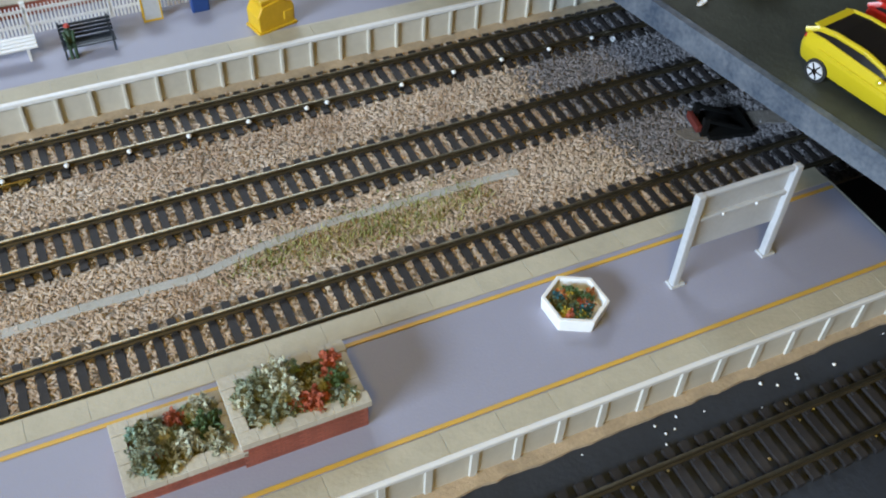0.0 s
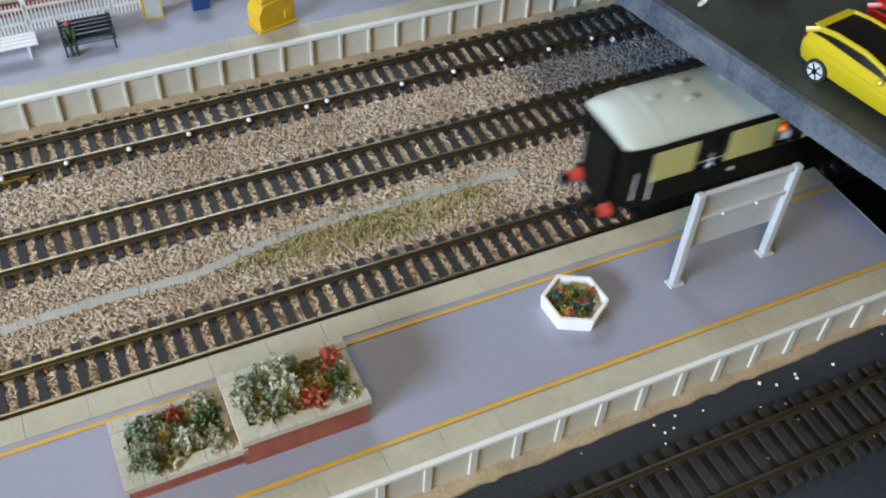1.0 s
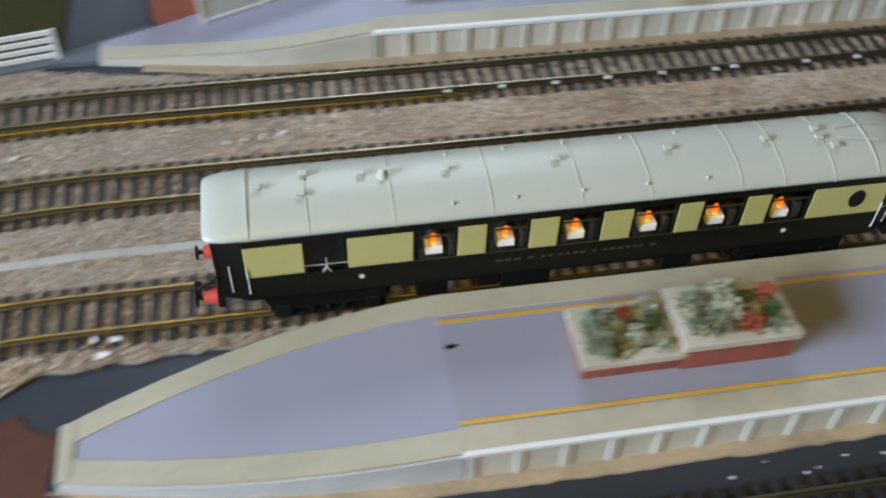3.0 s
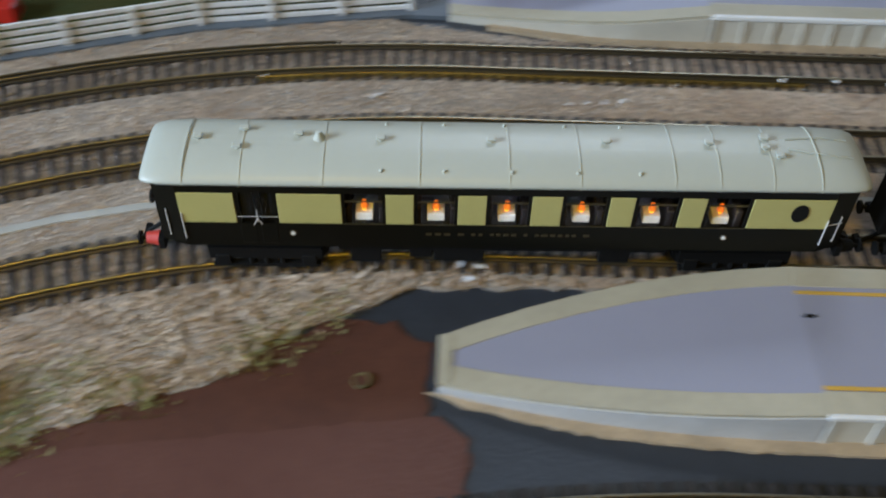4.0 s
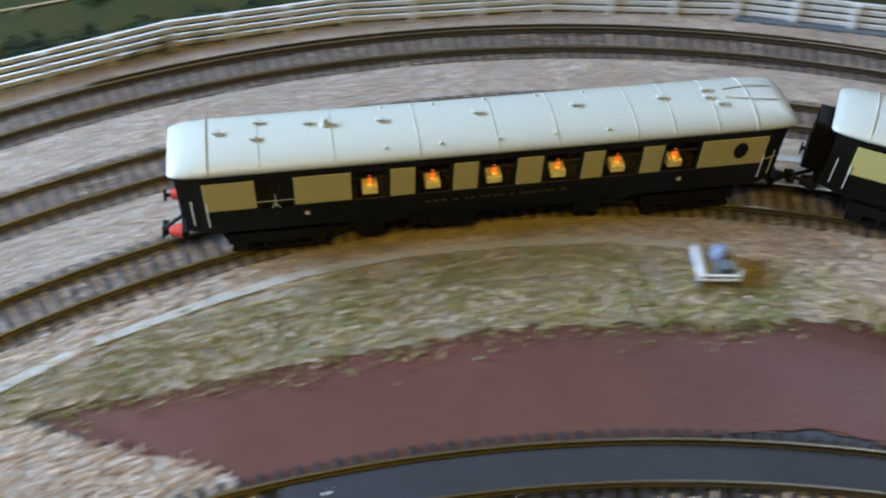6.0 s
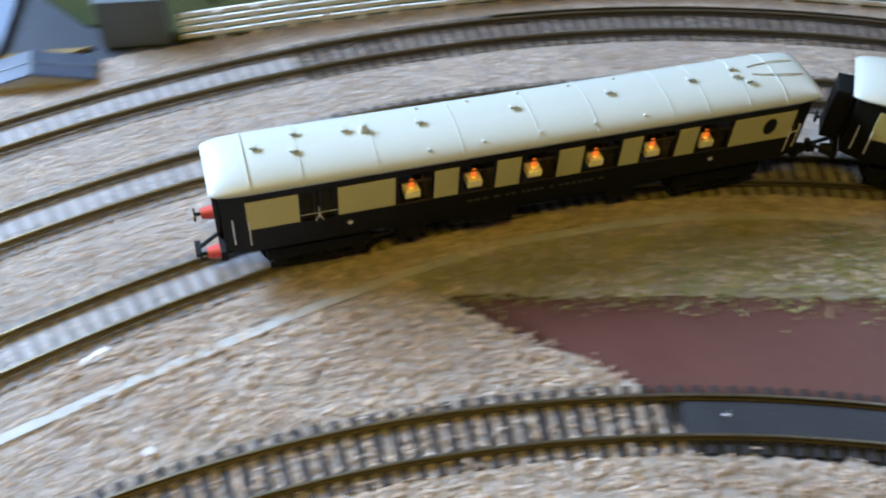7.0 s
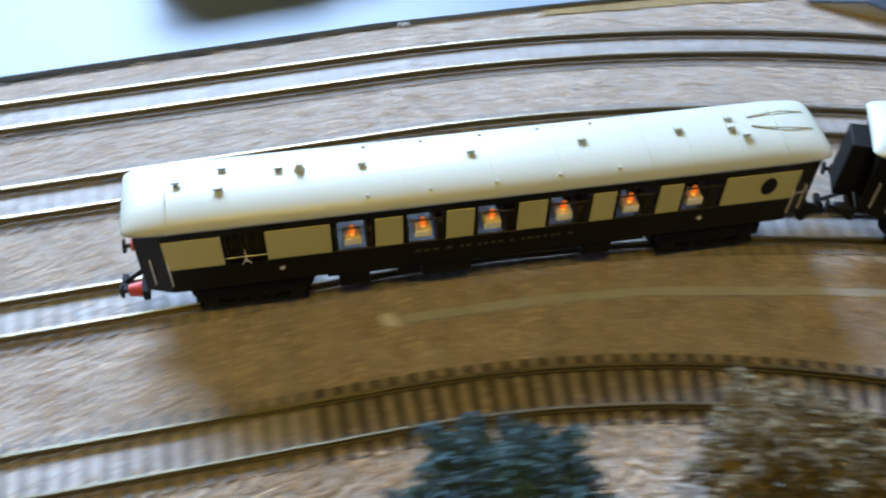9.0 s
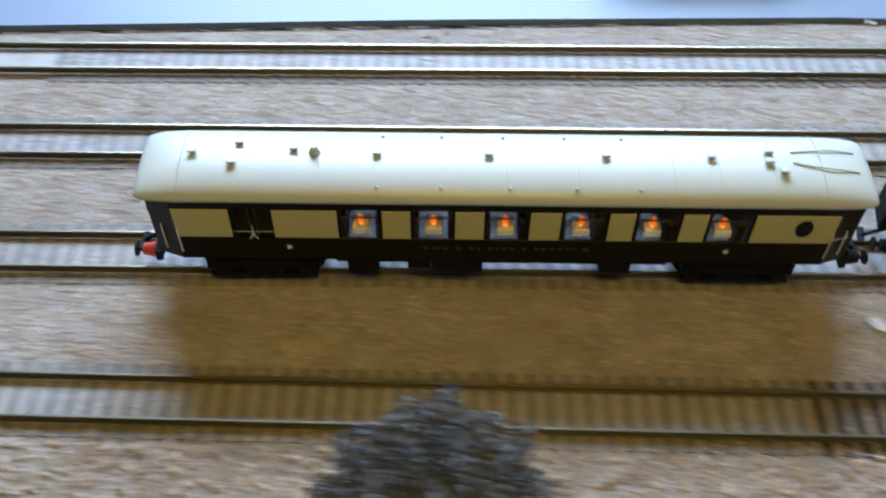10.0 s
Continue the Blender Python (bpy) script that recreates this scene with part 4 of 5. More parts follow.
def small_far_things():
    t = tagged(new("blue_bin"), "small dark blue bin on the far platform", "bin")
    part("body", box(B(), 0.2620, 0.2705, 0.1840, 0.1895, ZP, ZP + 0.0085, bevel=0.0006), M_BLUE, t)
    part("lid", box(B(), 0.2615, 0.2710, 0.1835, 0.1900, ZP + 0.0085, ZP + 0.0098, bevel=0.0005), M_BENCH, t)
    t = tagged(new("pavement_sign"), "folding pavement sign with a yellow frame", "sign")
    for sg in (-1, 1):
        m = pose(0.2435, 0.1870 + sg * 0.0018, ZP, sg * 9)
        part("panel", box(B(), -0.0040, 0.0040, -0.0003, 0.0003, 0.0008, 0.0125, m), M_SIGN, t)
        fr = B()
        box(fr, -0.0046, 0.0046, -0.0005, 0.0005, 0.0, 0.0008, m)
        box(fr, -0.0046, 0.0046, -0.0005, 0.0005, 0.0125, 0.0133, m)
        box(fr, -0.0046, -0.0039, -0.0005, 0.0005, 0.0008, 0.0125, m)
        box(fr, 0.0039, 0.0046, -0.0005, 0.0005, 0.0008, 0.0125, m)
        part("frame", fr, M_YELLOW, t, "yellow frame")
    t = tagged(new("white_seat"), "white slatted platform seat beside the picket fence", "bench")
    for k in range(4):
        part("slat", box(B(), 0.1500, 0.1900, 0.1720 + k * 0.0024, 0.1740 + k * 0.0024, 0.0222 + 0.0003 * k, 0.0230 + 0.0003 * k, bevel=0.0002), M_WHITE, t)
    for x in (0.155, 0.185):
        part("leg", box(B(), x, x + 0.0012, 0.1725, 0.1805, ZP, 0.0222), M_WHITE, t)
    f = B()
    ball(f, (0.1560, 0.1720, ZP + 0.0028), 0.0028, 0.9)
    ball(f, (0.1585, 0.1735, ZP + 0.0020), 0.0020)
    tagged(mesh_object("orange_bag", f, M_LEAF[6]), "small orange bag lying on the far platform", "bag")
    # ramp railing and the red building beside it
    t = tagged(new("ramp_railing"), "white railing with pale grey panels behind the ramp", "railing")
    a, b = Vector((0.050, 0.1725, 0)), Vector((0.170, 0.2060, 0))
    d = (b - a) / 4
    ang = math.degrees(math.atan2(d.y, d.x))
    for k in range(4):
        p = a + d * k
        z = 0.0035 + (ZP - 0.0035) * min(1, p.x / 0.130)
        m = pose(p.x, p.y, z, 0, -4.5 if p.x < 0.12 else 0, ang)
        pn = part("panel", box(B(), 0.0008, d.length - 0.0008, -0.0003, 0.0003, 0.0020, 0.0135, m), M_SIGN, t, "pale grey panel")
        part("rail", box(B(), 0.0, d.length, -0.0008, 0.0008, 0.0130, 0.0145, m), M_WHITE, pn)
        part("rail", box(B(), 0.0, d.length, -0.0008, 0.0008, 0.0010, 0.0024, m), M_WHITE, pn)
        part("post", box(B(), -0.0010, 0.0010, -0.0010, 0.0010, 0.0, 0.0155, m), M_WHITE, t)
    t = tagged(new("brick_building"), "orange-red brick station building beside the ramp", "building")
    part("wall", box(B(), 0.024, 0.049, 0.188, 0.240, -0.0012, 0.030), M_BRICK, t)
    part("roof", box(B(), 0.021, 0.052, 0.185, 0.244, 0.030, 0.032, bevel=0.0004), M_STONE, t)
    t = tagged(new("back_wall"), "low red brick wall behind the picket fence", "wall")
    part("wall", box(B(), 0.172, 0.60, 0.2150, 0.2200, -0.0012, 0.0200), M_BRICK, t)
    part("coping", box(B(), 0.172, 0.60, 0.2140, 0.2210, 0.0200, 0.0212, bevel=0.0003), M_STONE, t)


small_far_things()


def picket_fence():
    t = tagged(new("picket_fence"), "white picket fence along the back of the far platform", "fence")
    x0, x1, y = 0.150, 0.330, 0.1945
    for z in (0.0195, 0.0270):
        part("rail", box(B(), x0, x1, y, y + 0.0008, z, z + 0.0012), M_WHITE, t)
    b = box(B(), -0.0005, 0.0005, -0.0004, 0.0, 0.0, 0.0145)
    for v in b.verts:
        if v.co.z > 0.01:
            v.co.x *= 0.5
    first = part("picket", b, M_WHITE, t)
    n = 105
    first.location = (x0, y, ZP + 0.0004)
    for k in range(1, n):
        o = first.copy()
        scene.collection.objects.link(o)
        o.location = (x0 + (x1 - x0) * k / n, y, ZP + 0.0004)
    for x in (0.1885, 0.2262, 0.264, 0.302):
        part("post", box(B(), x - 0.0012, x + 0.0012, y, y + 0.0022, ZP, 0.0318, bevel=0.0003), M_WHITE, t)


picket_fence()

# ---- cars on the deck ----
M_CARY = mat("glossy_yellow_car_paint", (0.54, 0.42, 0.010), 0.3, vary=0.06, scale=60, coat=0.5)
M_CARR = mat("glossy_red_car_paint", (0.42, 0.02, 0.012), 0.22, vary=0.05, scale=60, coat=0.7)
M_CARGLASS = mat("tinted_car_glass", (0.012, 0.010, 0.009), 0.25, vary=0.1, scale=60, specular=0.3)
M_TYRE = mat("black_tyre_rubber", (0.014, 0.014, 0.014), 0.7, vary=0.2, scale=200)
M_HUB = mat("silver_wheel_hub", (0.72, 0.72, 0.75), 0.35, metal=0.2, vary=0.1, scale=200)


def model_car(place, paint, label, length=0.0565, width=0.0235):
    """A small hatchback; x runs from its tail to its nose."""
    t = tagged(new("model_car"), label, "model car", "cars on the deck")
    t.matrix_basis = place
    w = width / 2
    prof = [(0.0, 0.0070, 0.0125, 0.90), (0.0015, 0.0045, 0.0150, 0.96), (0.008, 0.0036, 0.0155, 1.0), (0.020, 0.0034, 0.0150, 1.0), (0.036, 0.0034, 0.0140, 1.0), (0.046, 0.0036, 0.0128, 0.98), (0.053, 0.0042, 0.0110, 0.92), (0.0565, 0.0060, 0.0090, 0.78)]
    k = length / 0.0565
    secs = []
    for x, z0, z1, s in prof:
        zz = z0 + (z1 - z0) * 0.55
        secs.append([(x * k, -w * s * 0.92, z0), (x * k, -w * s, zz), (x * k, -w * s * 0.93, z1), (x * k, w * s * 0.93, z1), (x * k, w * s, zz), (x * k, w * s * 0.92, z0)])
    b = loft(B(), secs)
    bmesh.ops.bevel(b, geom=b.edges[:], offset=0.0006, segments=2, profile=0.5, affect="EDGES")
    for f in b.faces:
        f.smooth = True
    body = part("body", b, paint, t)
    cab = [(0.0020, 0.0148, 0.0150, 0.86, 0.80), (0.0045, 0.0148, 0.0188, 0.88, 0.78), (0.0110, 0.0148, 0.0204, 0.90, 0.76), (0.0230, 0.0145, 0.0205, 0.90, 0.76), (0.0310, 0.0140, 0.0182, 0.88, 0.78), (0.0385, 0.0136, 0.0140, 0.86, 0.82)]
    cab = [(x, z0, 0.0140 + (z1 - 0.0140) * 0.62, s0, s1) for x, z0, z1, s0, s1 in cab]
    secs = [[(x * k, -w * s0, z0), (x * k, -w * s1, z1), (x * k, w * s1, z1), (x * k, w * s0, z0)] for x, z0, z1, s0, s1 in cab]
    g = loft(B(), secs)
    part("window_band", g, M_CARGLASS, t, "dark tinted glass")
    rf = B()
    secs = [[(x * k, -w * s1 * 1.01, z1 - 0.0002), (x * k, -w * s1 * 0.97, z1 + 0.0005), (x * k, w * s1 * 0.97, z1 + 0.0005), (x * k, w * s1 * 1.01, z1 - 0.0002)] for x, z0, z1, s0, s1 in cab[1:5]]
    part("roof", loft(rf, secs), M_CARGLASS, body, "dark glass roof")
    for sd in (-1, 1):
        rail = B()
        line = [(0.0005, 0.0152, 0.90)] + [(x, z1 + 0.0002, s1 * 1.0) for x, z0, z1, s0, s1 in cab[1:5]] + [(0.0400, 0.0138, 0.86)]
        for (xa, za, sa), (xb, zb, sb) in zip(line, line[1:]):
            rod(rail, (xa * k, sd * w * sa, za), (xb * k, sd * w * sb, zb), 0.0010, seg=8)
            ball(rail, (xb * k, sd * w * sb, zb), 0.0010)
        part("roof_rail", rail, paint, body)
    for sd in (-1, 1):
        part("side_line", rod(B(), (0.008 * k, sd * w * 0.99, 0.0118), (0.046 * k, sd * w * 0.985, 0.0102), 0.0004, seg=6), paint, body)
        part("headlight", ball(B(), (0.0525 * k, sd * w * 0.72, 0.0100), 0.0019, 0.6), M_HUB, body)
        part("tail_light", ball(B(), (0.0012, sd * w * 0.82, 0.0128), 0.0011, 1.2), M_CARR, body)
        part("mirror", ball(B(), (0.033 * k, sd * w * 1.04, 0.0140), 0.0012), paint, body)
    part("spoiler", box(B(), 0.0015, 0.0048, -w * 0.74, w * 0.74, 0.0170, 0.0177, bevel=0.0003), paint, body)
    for x in (0.0098, 0.0455):
        for sd in (-1, 1):
            y = sd * w * 0.93
            wh = part("wheel", rod(B(), (x * k, y - sd * 0.0030, 0.0042), (x * k, y + sd * 0.0011, 0.0042), 0.0043, seg=24), M_TYRE, t)
            hb = B()
            rod(hb, (x * k, y + sd * 0.0010, 0.0042), (x * k, y + sd * 0.0014, 0.0042), 0.0031, seg=20)
            part("rim", hb, M_HUB, wh)
            hb = B()
            for q in range(6):
                a = q * math.pi / 3
                rod(hb, (x * k, y + sd * 0.0015, 0.0042), (x * k + 0.0029 * math.cos(a), y + sd * 0.0015, 0.0042 + 0.0029 * math.sin(a)), 0.0003, seg=6)
            bmesh.ops.create_cone(hb, cap_ends=True, segments=20, radius1=0.0009, radius2=0.0009, depth=0.0008, matrix=pose(x * k, y + sd * 0.0015, 0.0042, 90))
            part("spokes", hb, M_CARGLASS, wh)
    return t


model_car(pose(0.4385, -0.0268, 0.0850, 0, 0, -80), M_CARY, "glossy yellow hatchback model car parked on the deck")
model_car(pose(0.4690, -0.0230, 0.0850, 0, 0, -80), M_CARR, "glossy red hatchback model car parked beside the yellow one")
model_car(pose(0.4470, 0.0240, 0.0850, 0, 0, 108), mat("dark_red_car_paint", (0.10, 0.018, 0.014), 0.35, vary=0.1, scale=60), "dark red model car near the back of the deck")

structure("sandy_patch", slab(B(), wobble([(0.443, 0.035), (0.444, 0.028), (0.456, 0.0235), (0.473, 0.025), (0.488, 0.0245), (0.504, 0.019), (0.520, 0.020), (0.504, 0.028), (0.489, 0.034), (0.473, 0.0345), (0.454, 0.0345)], 0.0008, 0.004, 14), -0.001, 0.0012), M_PATCH, "grey sandy plaster patch beside the buffer stop")
# ---- the buffer stop under the deck ----
t = tagged(new("buffer_stop"), "black buffer stop with a red beam near the deck", "buffer stop")
t.matrix_basis = pose(0.452, 0.034, 0, 0, 0, -12)
# the beam's red is darkened to hold the deck's shadow
part("beam", box(B(), -0.0015, 0.0010, -0.0060, 0.0060, 0.0035, 0.0070, bevel=0.0004), mat("shaded_red_beam_paint", (0.13, 0.022, 0.016), 0.6, vary=0.2, scale=90), t, "red beam, its colour darkened for the deck's shadow")
for y in (-0.0055, 0.0055):
    part("post", box(B(), 0.0012, 0.0040, y - 0.0012, y + 0.0012, 0.0, 0.0110), M_BLACK, t)
    part("strut", rod(B(), (0.0035, y, 0.0095), (0.0260, y, 0.0008), 0.0011, seg=8), M_BLACK, t)
part("sill", box(B(), 0.0040, 0.0260, -0.0095, 0.0095, 0.0, 0.0030), M_BLACK, t)

t = mesh_object("dark_smudge", slab(B(), wobble([(0.1325, -0.0445), (0.1345, -0.0430), (0.1375, -0.0438), (0.1360, -0.0450)], 0.0003, 0.001, 9), ZP, ZP + 0.0003), M_BLACK)
tagged(t, "small dark glue blob on the platform", "glue blob")

# ---- beside the curve ----
M_FIELD = mat("olive_brown_field_scatter", (0.045, 0.040, 0.011), 0.95, specular=0.15, vary=0.4, scale=30, bump=1.0, bump_scale=500, second=(0.022, 0.035, 0.010))
M_ROAD = mat("pale_blue_grey_road_card", (0.145, 0.18, 0.245), 0.5, vary=0.14, scale=8, bump=0.06, bump_scale=600, second=(0.12, 0.15, 0.20))
M_VERGE = mat("ochre_verge_scatter", (0.21, 0.145, 0.05), 0.95, vary=0.35, scale=40, bump=0.8, bump_scale=700, second=(0.13, 0.09, 0.03))
M_KERB = mat("grey_green_kerb_card", (0.40, 0.39, 0.37), 0.65, vary=0.25, scale=50, bump=0.2, bump_scale=700, piece=0.12, second=(0.28, 0.28, 0.23))
M_SLATE = mat("blue_grey_slate_roof", (0.075, 0.090, 0.125), 0.28, vary=0.2, scale=60)
M_GREYWALL = mat("slate_grey_block_paint", (0.105, 0.125, 0.150), 0.5, vary=0.15, scale=40)
M_TWIG = mat("cream_twig", (0.50, 0.42, 0.28), 0.8, vary=0.2, scale=100)
M_HEDGE = mat("dark_green_hedge", (0.022, 0.045, 0.016), 0.9, vary=0.3, scale=150, piece=0.5)
M_GRASS = mat("straw_and_olive_grass", (0.34, 0.30, 0.12), 0.85, vary=0.6, scale=28, piece=0.5, second=(0.12, 0.18, 0.045))
M_BUSH_TEAL = mat("teal_green_lichen", (0.045, 0.095, 0.092), 0.9, vary=0.35, scale=60, piece=0.5, second=(0.020, 0.035, 0.070))
M_BUSH_TAN = mat("tan_lichen", (0.19, 0.15, 0.09), 0.9, vary=0.35, scale=60, piece=0.5, second=(0.12, 0.10, 0.05))
M_BUSH_GREY = mat("grey_blue_lichen", (0.12, 0.115, 0.10), 0.9, vary=0.4, scale=60, piece=0.5, second=(0.030, 0.034, 0.050))

FENCE = [(-0.020, 0.1635), (-0.124, 0.1450), (-0.216, 0.1145), (-0.312, 0.0660), (-0.405, -0.0005), (-0.473, -0.0650), (-0.530, -0.1420), (-0.561, -0.1880), (-0.592, -0.2370)]
structure("field", slab(B(), FENCE + [(-0.640, -0.262), (-1.25, -0.262), (-1.25, 0.9), (-0.020, 0.9)], -0.0011, 0.0006), M_FIELD, "olive and brown scatter field behind the white fence")
ROAD = [(-0.6480, -0.308), (-0.6530, -0.385), (-0.6610, -0.470), (-0.6670, -0.560), (-0.6700, -0.75), (-0.6720, -1.75), (-1.25, -1.75), (-1.25, -0.266), (-0.690, -0.266)]
road = structure("road", slab(B(), ROAD, -0.0011, 0.0026), M_ROAD, "pale blue-grey glossy card road")
structure("verge", slab(B(), wobble([(-0.622, -0.272), (-0.648, -0.307), (-0.6525, -0.385), (-0.6605, -0.470), (-0.655, -0.475), (-0.646, -0.400), (-0.636, -0.335)], 0.0008, 0.008, 6), -0.0011, 0.0007), M_VERGE, "ochre scatter verge beside the road")


def curved_fence():
    t = tagged(new("lineside_fence"), "white four-bar plastic fence round the curve", "fence")
    pts = [Vector((x, y, 0)) for x, y in FENCE]
    for a, b in zip(pts, pts[1:]):
        d = b - a
        m = pose(a.x, a.y, 0, 0, 0, math.degrees(math.atan2(d.y, d.x)))
        for k in range(4):
            part("bar", box(B(), 0.0, d.length, -0.0006, 0.0006, 0.0018 + k * 0.0043, 0.0040 + k * 0.0043, m), M_WHITE, t)
        n = 3
        for k in range(n):
            part("post", box(B(), d.length * k / n - 0.0013, d.length * k / n + 0.0013, 0.0006, 0.0022, 0.0, 0.0180 if k == 0 else 0.0165, m), M_WHITE, t)


curved_fence()
structure("fence_footing", slab(B(), [(0.034, 0.176), (0.002, 0.1575), (-0.020, 0.1580), (-0.124, 0.1395), (-0.216, 0.1090), (-0.216, 0.1165), (-0.124, 0.1470), (-0.020, 0.1655), (0.022, 0.184)], -0.0010, 0.0014), M_GREYWALL, "blue-grey card footing under the white fence")
M_BRASS = mat("bright_brass_strip", (0.62, 0.50, 0.18), 0.22, metal=1.0, vary=0.2, scale=60, second=(0.30, 0.22, 0.07))
for out, s0, s1, m, label in ((-0.0128, -0.165, 0.098, M_BRASS, "polished brass check rail beside the far track"), (0.0128, 0.06, 0.56, M_RAILSIDE, "tarnished check rail outside the far track")):
    t = tagged(new("check_rail"), label, "check rail", "check rails of the far track")
    part("bar", swept(B(), "far", s0, s1, [(out - 0.0005, -0.0005), (out + 0.0005, -0.0005), (out + 0.0005, 0.0030), (out, 0.0034), (out - 0.0005, 0.0030)]), m, t)

t = tagged(new("retaining_block"), "slate-grey painted block at the end of the white fence", "wall block")
t.matrix_basis = pose(-0.594, -0.2430, 0, 0, 0, 229)
part("block", box(B(), 0.0, 0.034, -0.012, 0.0, 0.0, 0.026, bevel=0.0006), M_GREYWALL, t)
part("cap", box(B(), -0.0005, 0.0345, -0.0125, 0.0005, 0.026, 0.0275, bevel=0.0004), M_GREYWALL, t)


def lineside_hut():
    t = tagged(new("lineside_hut"), "low open-fronted shelter with a wide blue-grey gable roof beside the track", "shelter")
    t.matrix_basis = pose(-0.6215, -0.3055, 0, 0, 0, 54)
    for y in (-0.0085, 0.0075):
        g = B()
        loft(g, [[(-0.0240, yy, -0.0010), (-0.0240, yy, 0.0018), (0.0, yy, 0.0082), (0.0240, yy, 0.0018), (0.0240, yy, -0.0010)] for yy in (y, y + 0.0010)])
        part("gable", g, M_SIGN, t)
    for sd in (-1, 1):
        m = pose(0, 0, 0.0090, 0, sd * 13.5)
        sheet = part("roof_sheet", box(B(), min(0, sd * 0.0300), max(0, sd * 0.0300), -0.0100, 0.0095, -0.0003, 0.0006, m, bevel=0.00015), M_SLATE, t)
        part("batten", box(B(), min(sd * 0.0010, sd * 0.0298), max(sd * 0.0010, sd * 0.0298), -0.0008, 0.0002, 0.0005, 0.0010, m), M_GREYWALL, sheet)
    part("ridge", rod(B(), (0, -0.0100, 0.0094), (0, 0.0095, 0.0094), 0.0007, seg=8), M_GREYWALL, t)


lineside_hut()


def hedge_and_field():
    for i in range(9):
        u = i / 8
        x, y = -0.395 - 0.165 * u, 0.022 - 0.178 * u - 0.012 * math.sin(u * 3)
        m = mesh_object("hedge", clump((x - 0.010, y + 0.012, 0.0006), 0.017, 0.013, 900, 0.0014, 300 + i), M_HEDGE)
        tagged(m, "dark green lichen hedge behind the white fence", "hedge", "hedge along the fence")
    rnd = random.Random(12)
    spots = [(-0.440, 0.050, 25), (-0.500, 0.010, 30), (-0.560, -0.070, 50), (-0.600, -0.130, 42), (-0.625, -0.165, 35), (-0.605, -0.175, 20), (-0.640, -0.200, 60), (-0.380, 0.085, 28), (-0.560, -0.010, 35)]
    for x, y, a in spots:
        l = rnd.uniform(0.014, 0.026)
        m = pose(x, y, 0.0012, 0, 0, a + 180)
        b = B()
        rod(b, m @ Vector((-l, 0, 0)), m @ Vector((l, 0, 0.001)), 0.0009, 0.0006, seg=6)
        rod(b, m @ Vector((l * 0.2, 0, 0.0004)), m @ Vector((l * 0.6, 0.006, 0.002)), 0.0005, seg=5)
        tagged(mesh_object("twig", b, M_TWIG), "pale cream twig lying in the field", "twig", "twigs in the field")
    for x, y, k, r in ((-0.615, -0.200, 7, 0.010), (-0.585, -0.140, 0, 0.010), (-0.640, -0.150, 5, 0.008), (-0.540, -0.050, 7, 0.010), (-0.470, 0.030, 3, 0.006), (-0.630, -0.235, 7, 0.009)):
        tagged(mesh_object("field_plant", clump((x, y, 0.0006), r, r * 0.6, 260, 0.0012, int(-x * 1000)), M_LEAF[k]), "small lichen plant in the field", "plant", "plants in the field")
    b = mesh_object("milk_churn", rod(B(), (-0.405, 0.070, 0.0006), (-0.405, 0.070, 0.022), 0.006, 0.004, seg=14), M_TWIG)
    tagged(b, "cream churn standing behind the fence", "churn")
    b = B()
    box(b, -0.385, -0.370, 0.078, 0.090, 0.0006, 0.018, bevel=0.0008)
    tagged(mesh_object("dark_crate", b, M_BENCH), "dark navy crate behind the fence", "crate")


hedge_and_field()


def lichen_tree(c, r, top, material, label, seed):
    t = tagged(new("lichen_tree"), label, "model tree", "lichen trees in front")
    trunk = part("trunk", rod(B(), (c[0], c[1], -0.0012), (c[0], c[1], top * 0.7), 0.0030, 0.0014, seg=8), M_SOIL, t)
    rnd = random.Random(seed)
    for i in range(26):
        u = (i + 0.5) / 26
        a, d, z = i * 2.4 + rnd.uniform(-0.4, 0.4), r * 0.70 * math.sqrt(1 - u * u) * rnd.uniform(0.8, 1.05), top * (0.36 + 0.46 * u) + rnd.uniform(-0.003, 0.003)
        x, y = c[0] + math.cos(a) * d, c[1] + math.sin(a) * d
        if i % 4 == 0:
            part("limb", rod(B(), (c[0], c[1], z * 0.6), (x, y, z), 0.0011, 0.0006, seg=6), M_SOIL, trunk)
        part("foliage", clump((x, y, z), r * rnd.uniform(0.30, 0.42), r * rnd.uniform(0.24, 0.36), 900, 0.0013, seed * 40 + i), material, t)


lichen_tree((-0.3755, -0.5900), 0.039, 0.071, M_BUSH_TEAL, "teal-green lichen tree with a dark blue heart", 31)
lichen_tree((-0.3730, -0.4920), 0.036, 0.050, M_BUSH_TAN, "tan and grey lichen tree on pale ballast", 32)
lichen_tree((-0.3900, -0.7690), 0.043, 0.079, M_BUSH_GREY, "grey-brown lichen tree with a blue tint on pale ballast", 33)

# ---- vehicles on the road ----
model_car(pose(-0.716, -0.402, 0.0026, 0, 0, 57), M_CARY, "yellow model car parked on the pale road")["group"] = "cars on the road"
model_car(pose(-0.689, -0.359, 0.0026, 0, 0, 57), M_CARR, "red model car parked on the pale road")["group"] = "cars on the road"
M_TRUCK = mat("dark_teal_lorry_paint", (0.020, 0.075, 0.080), 0.35, vary=0.1, scale=60, coat=0.3)


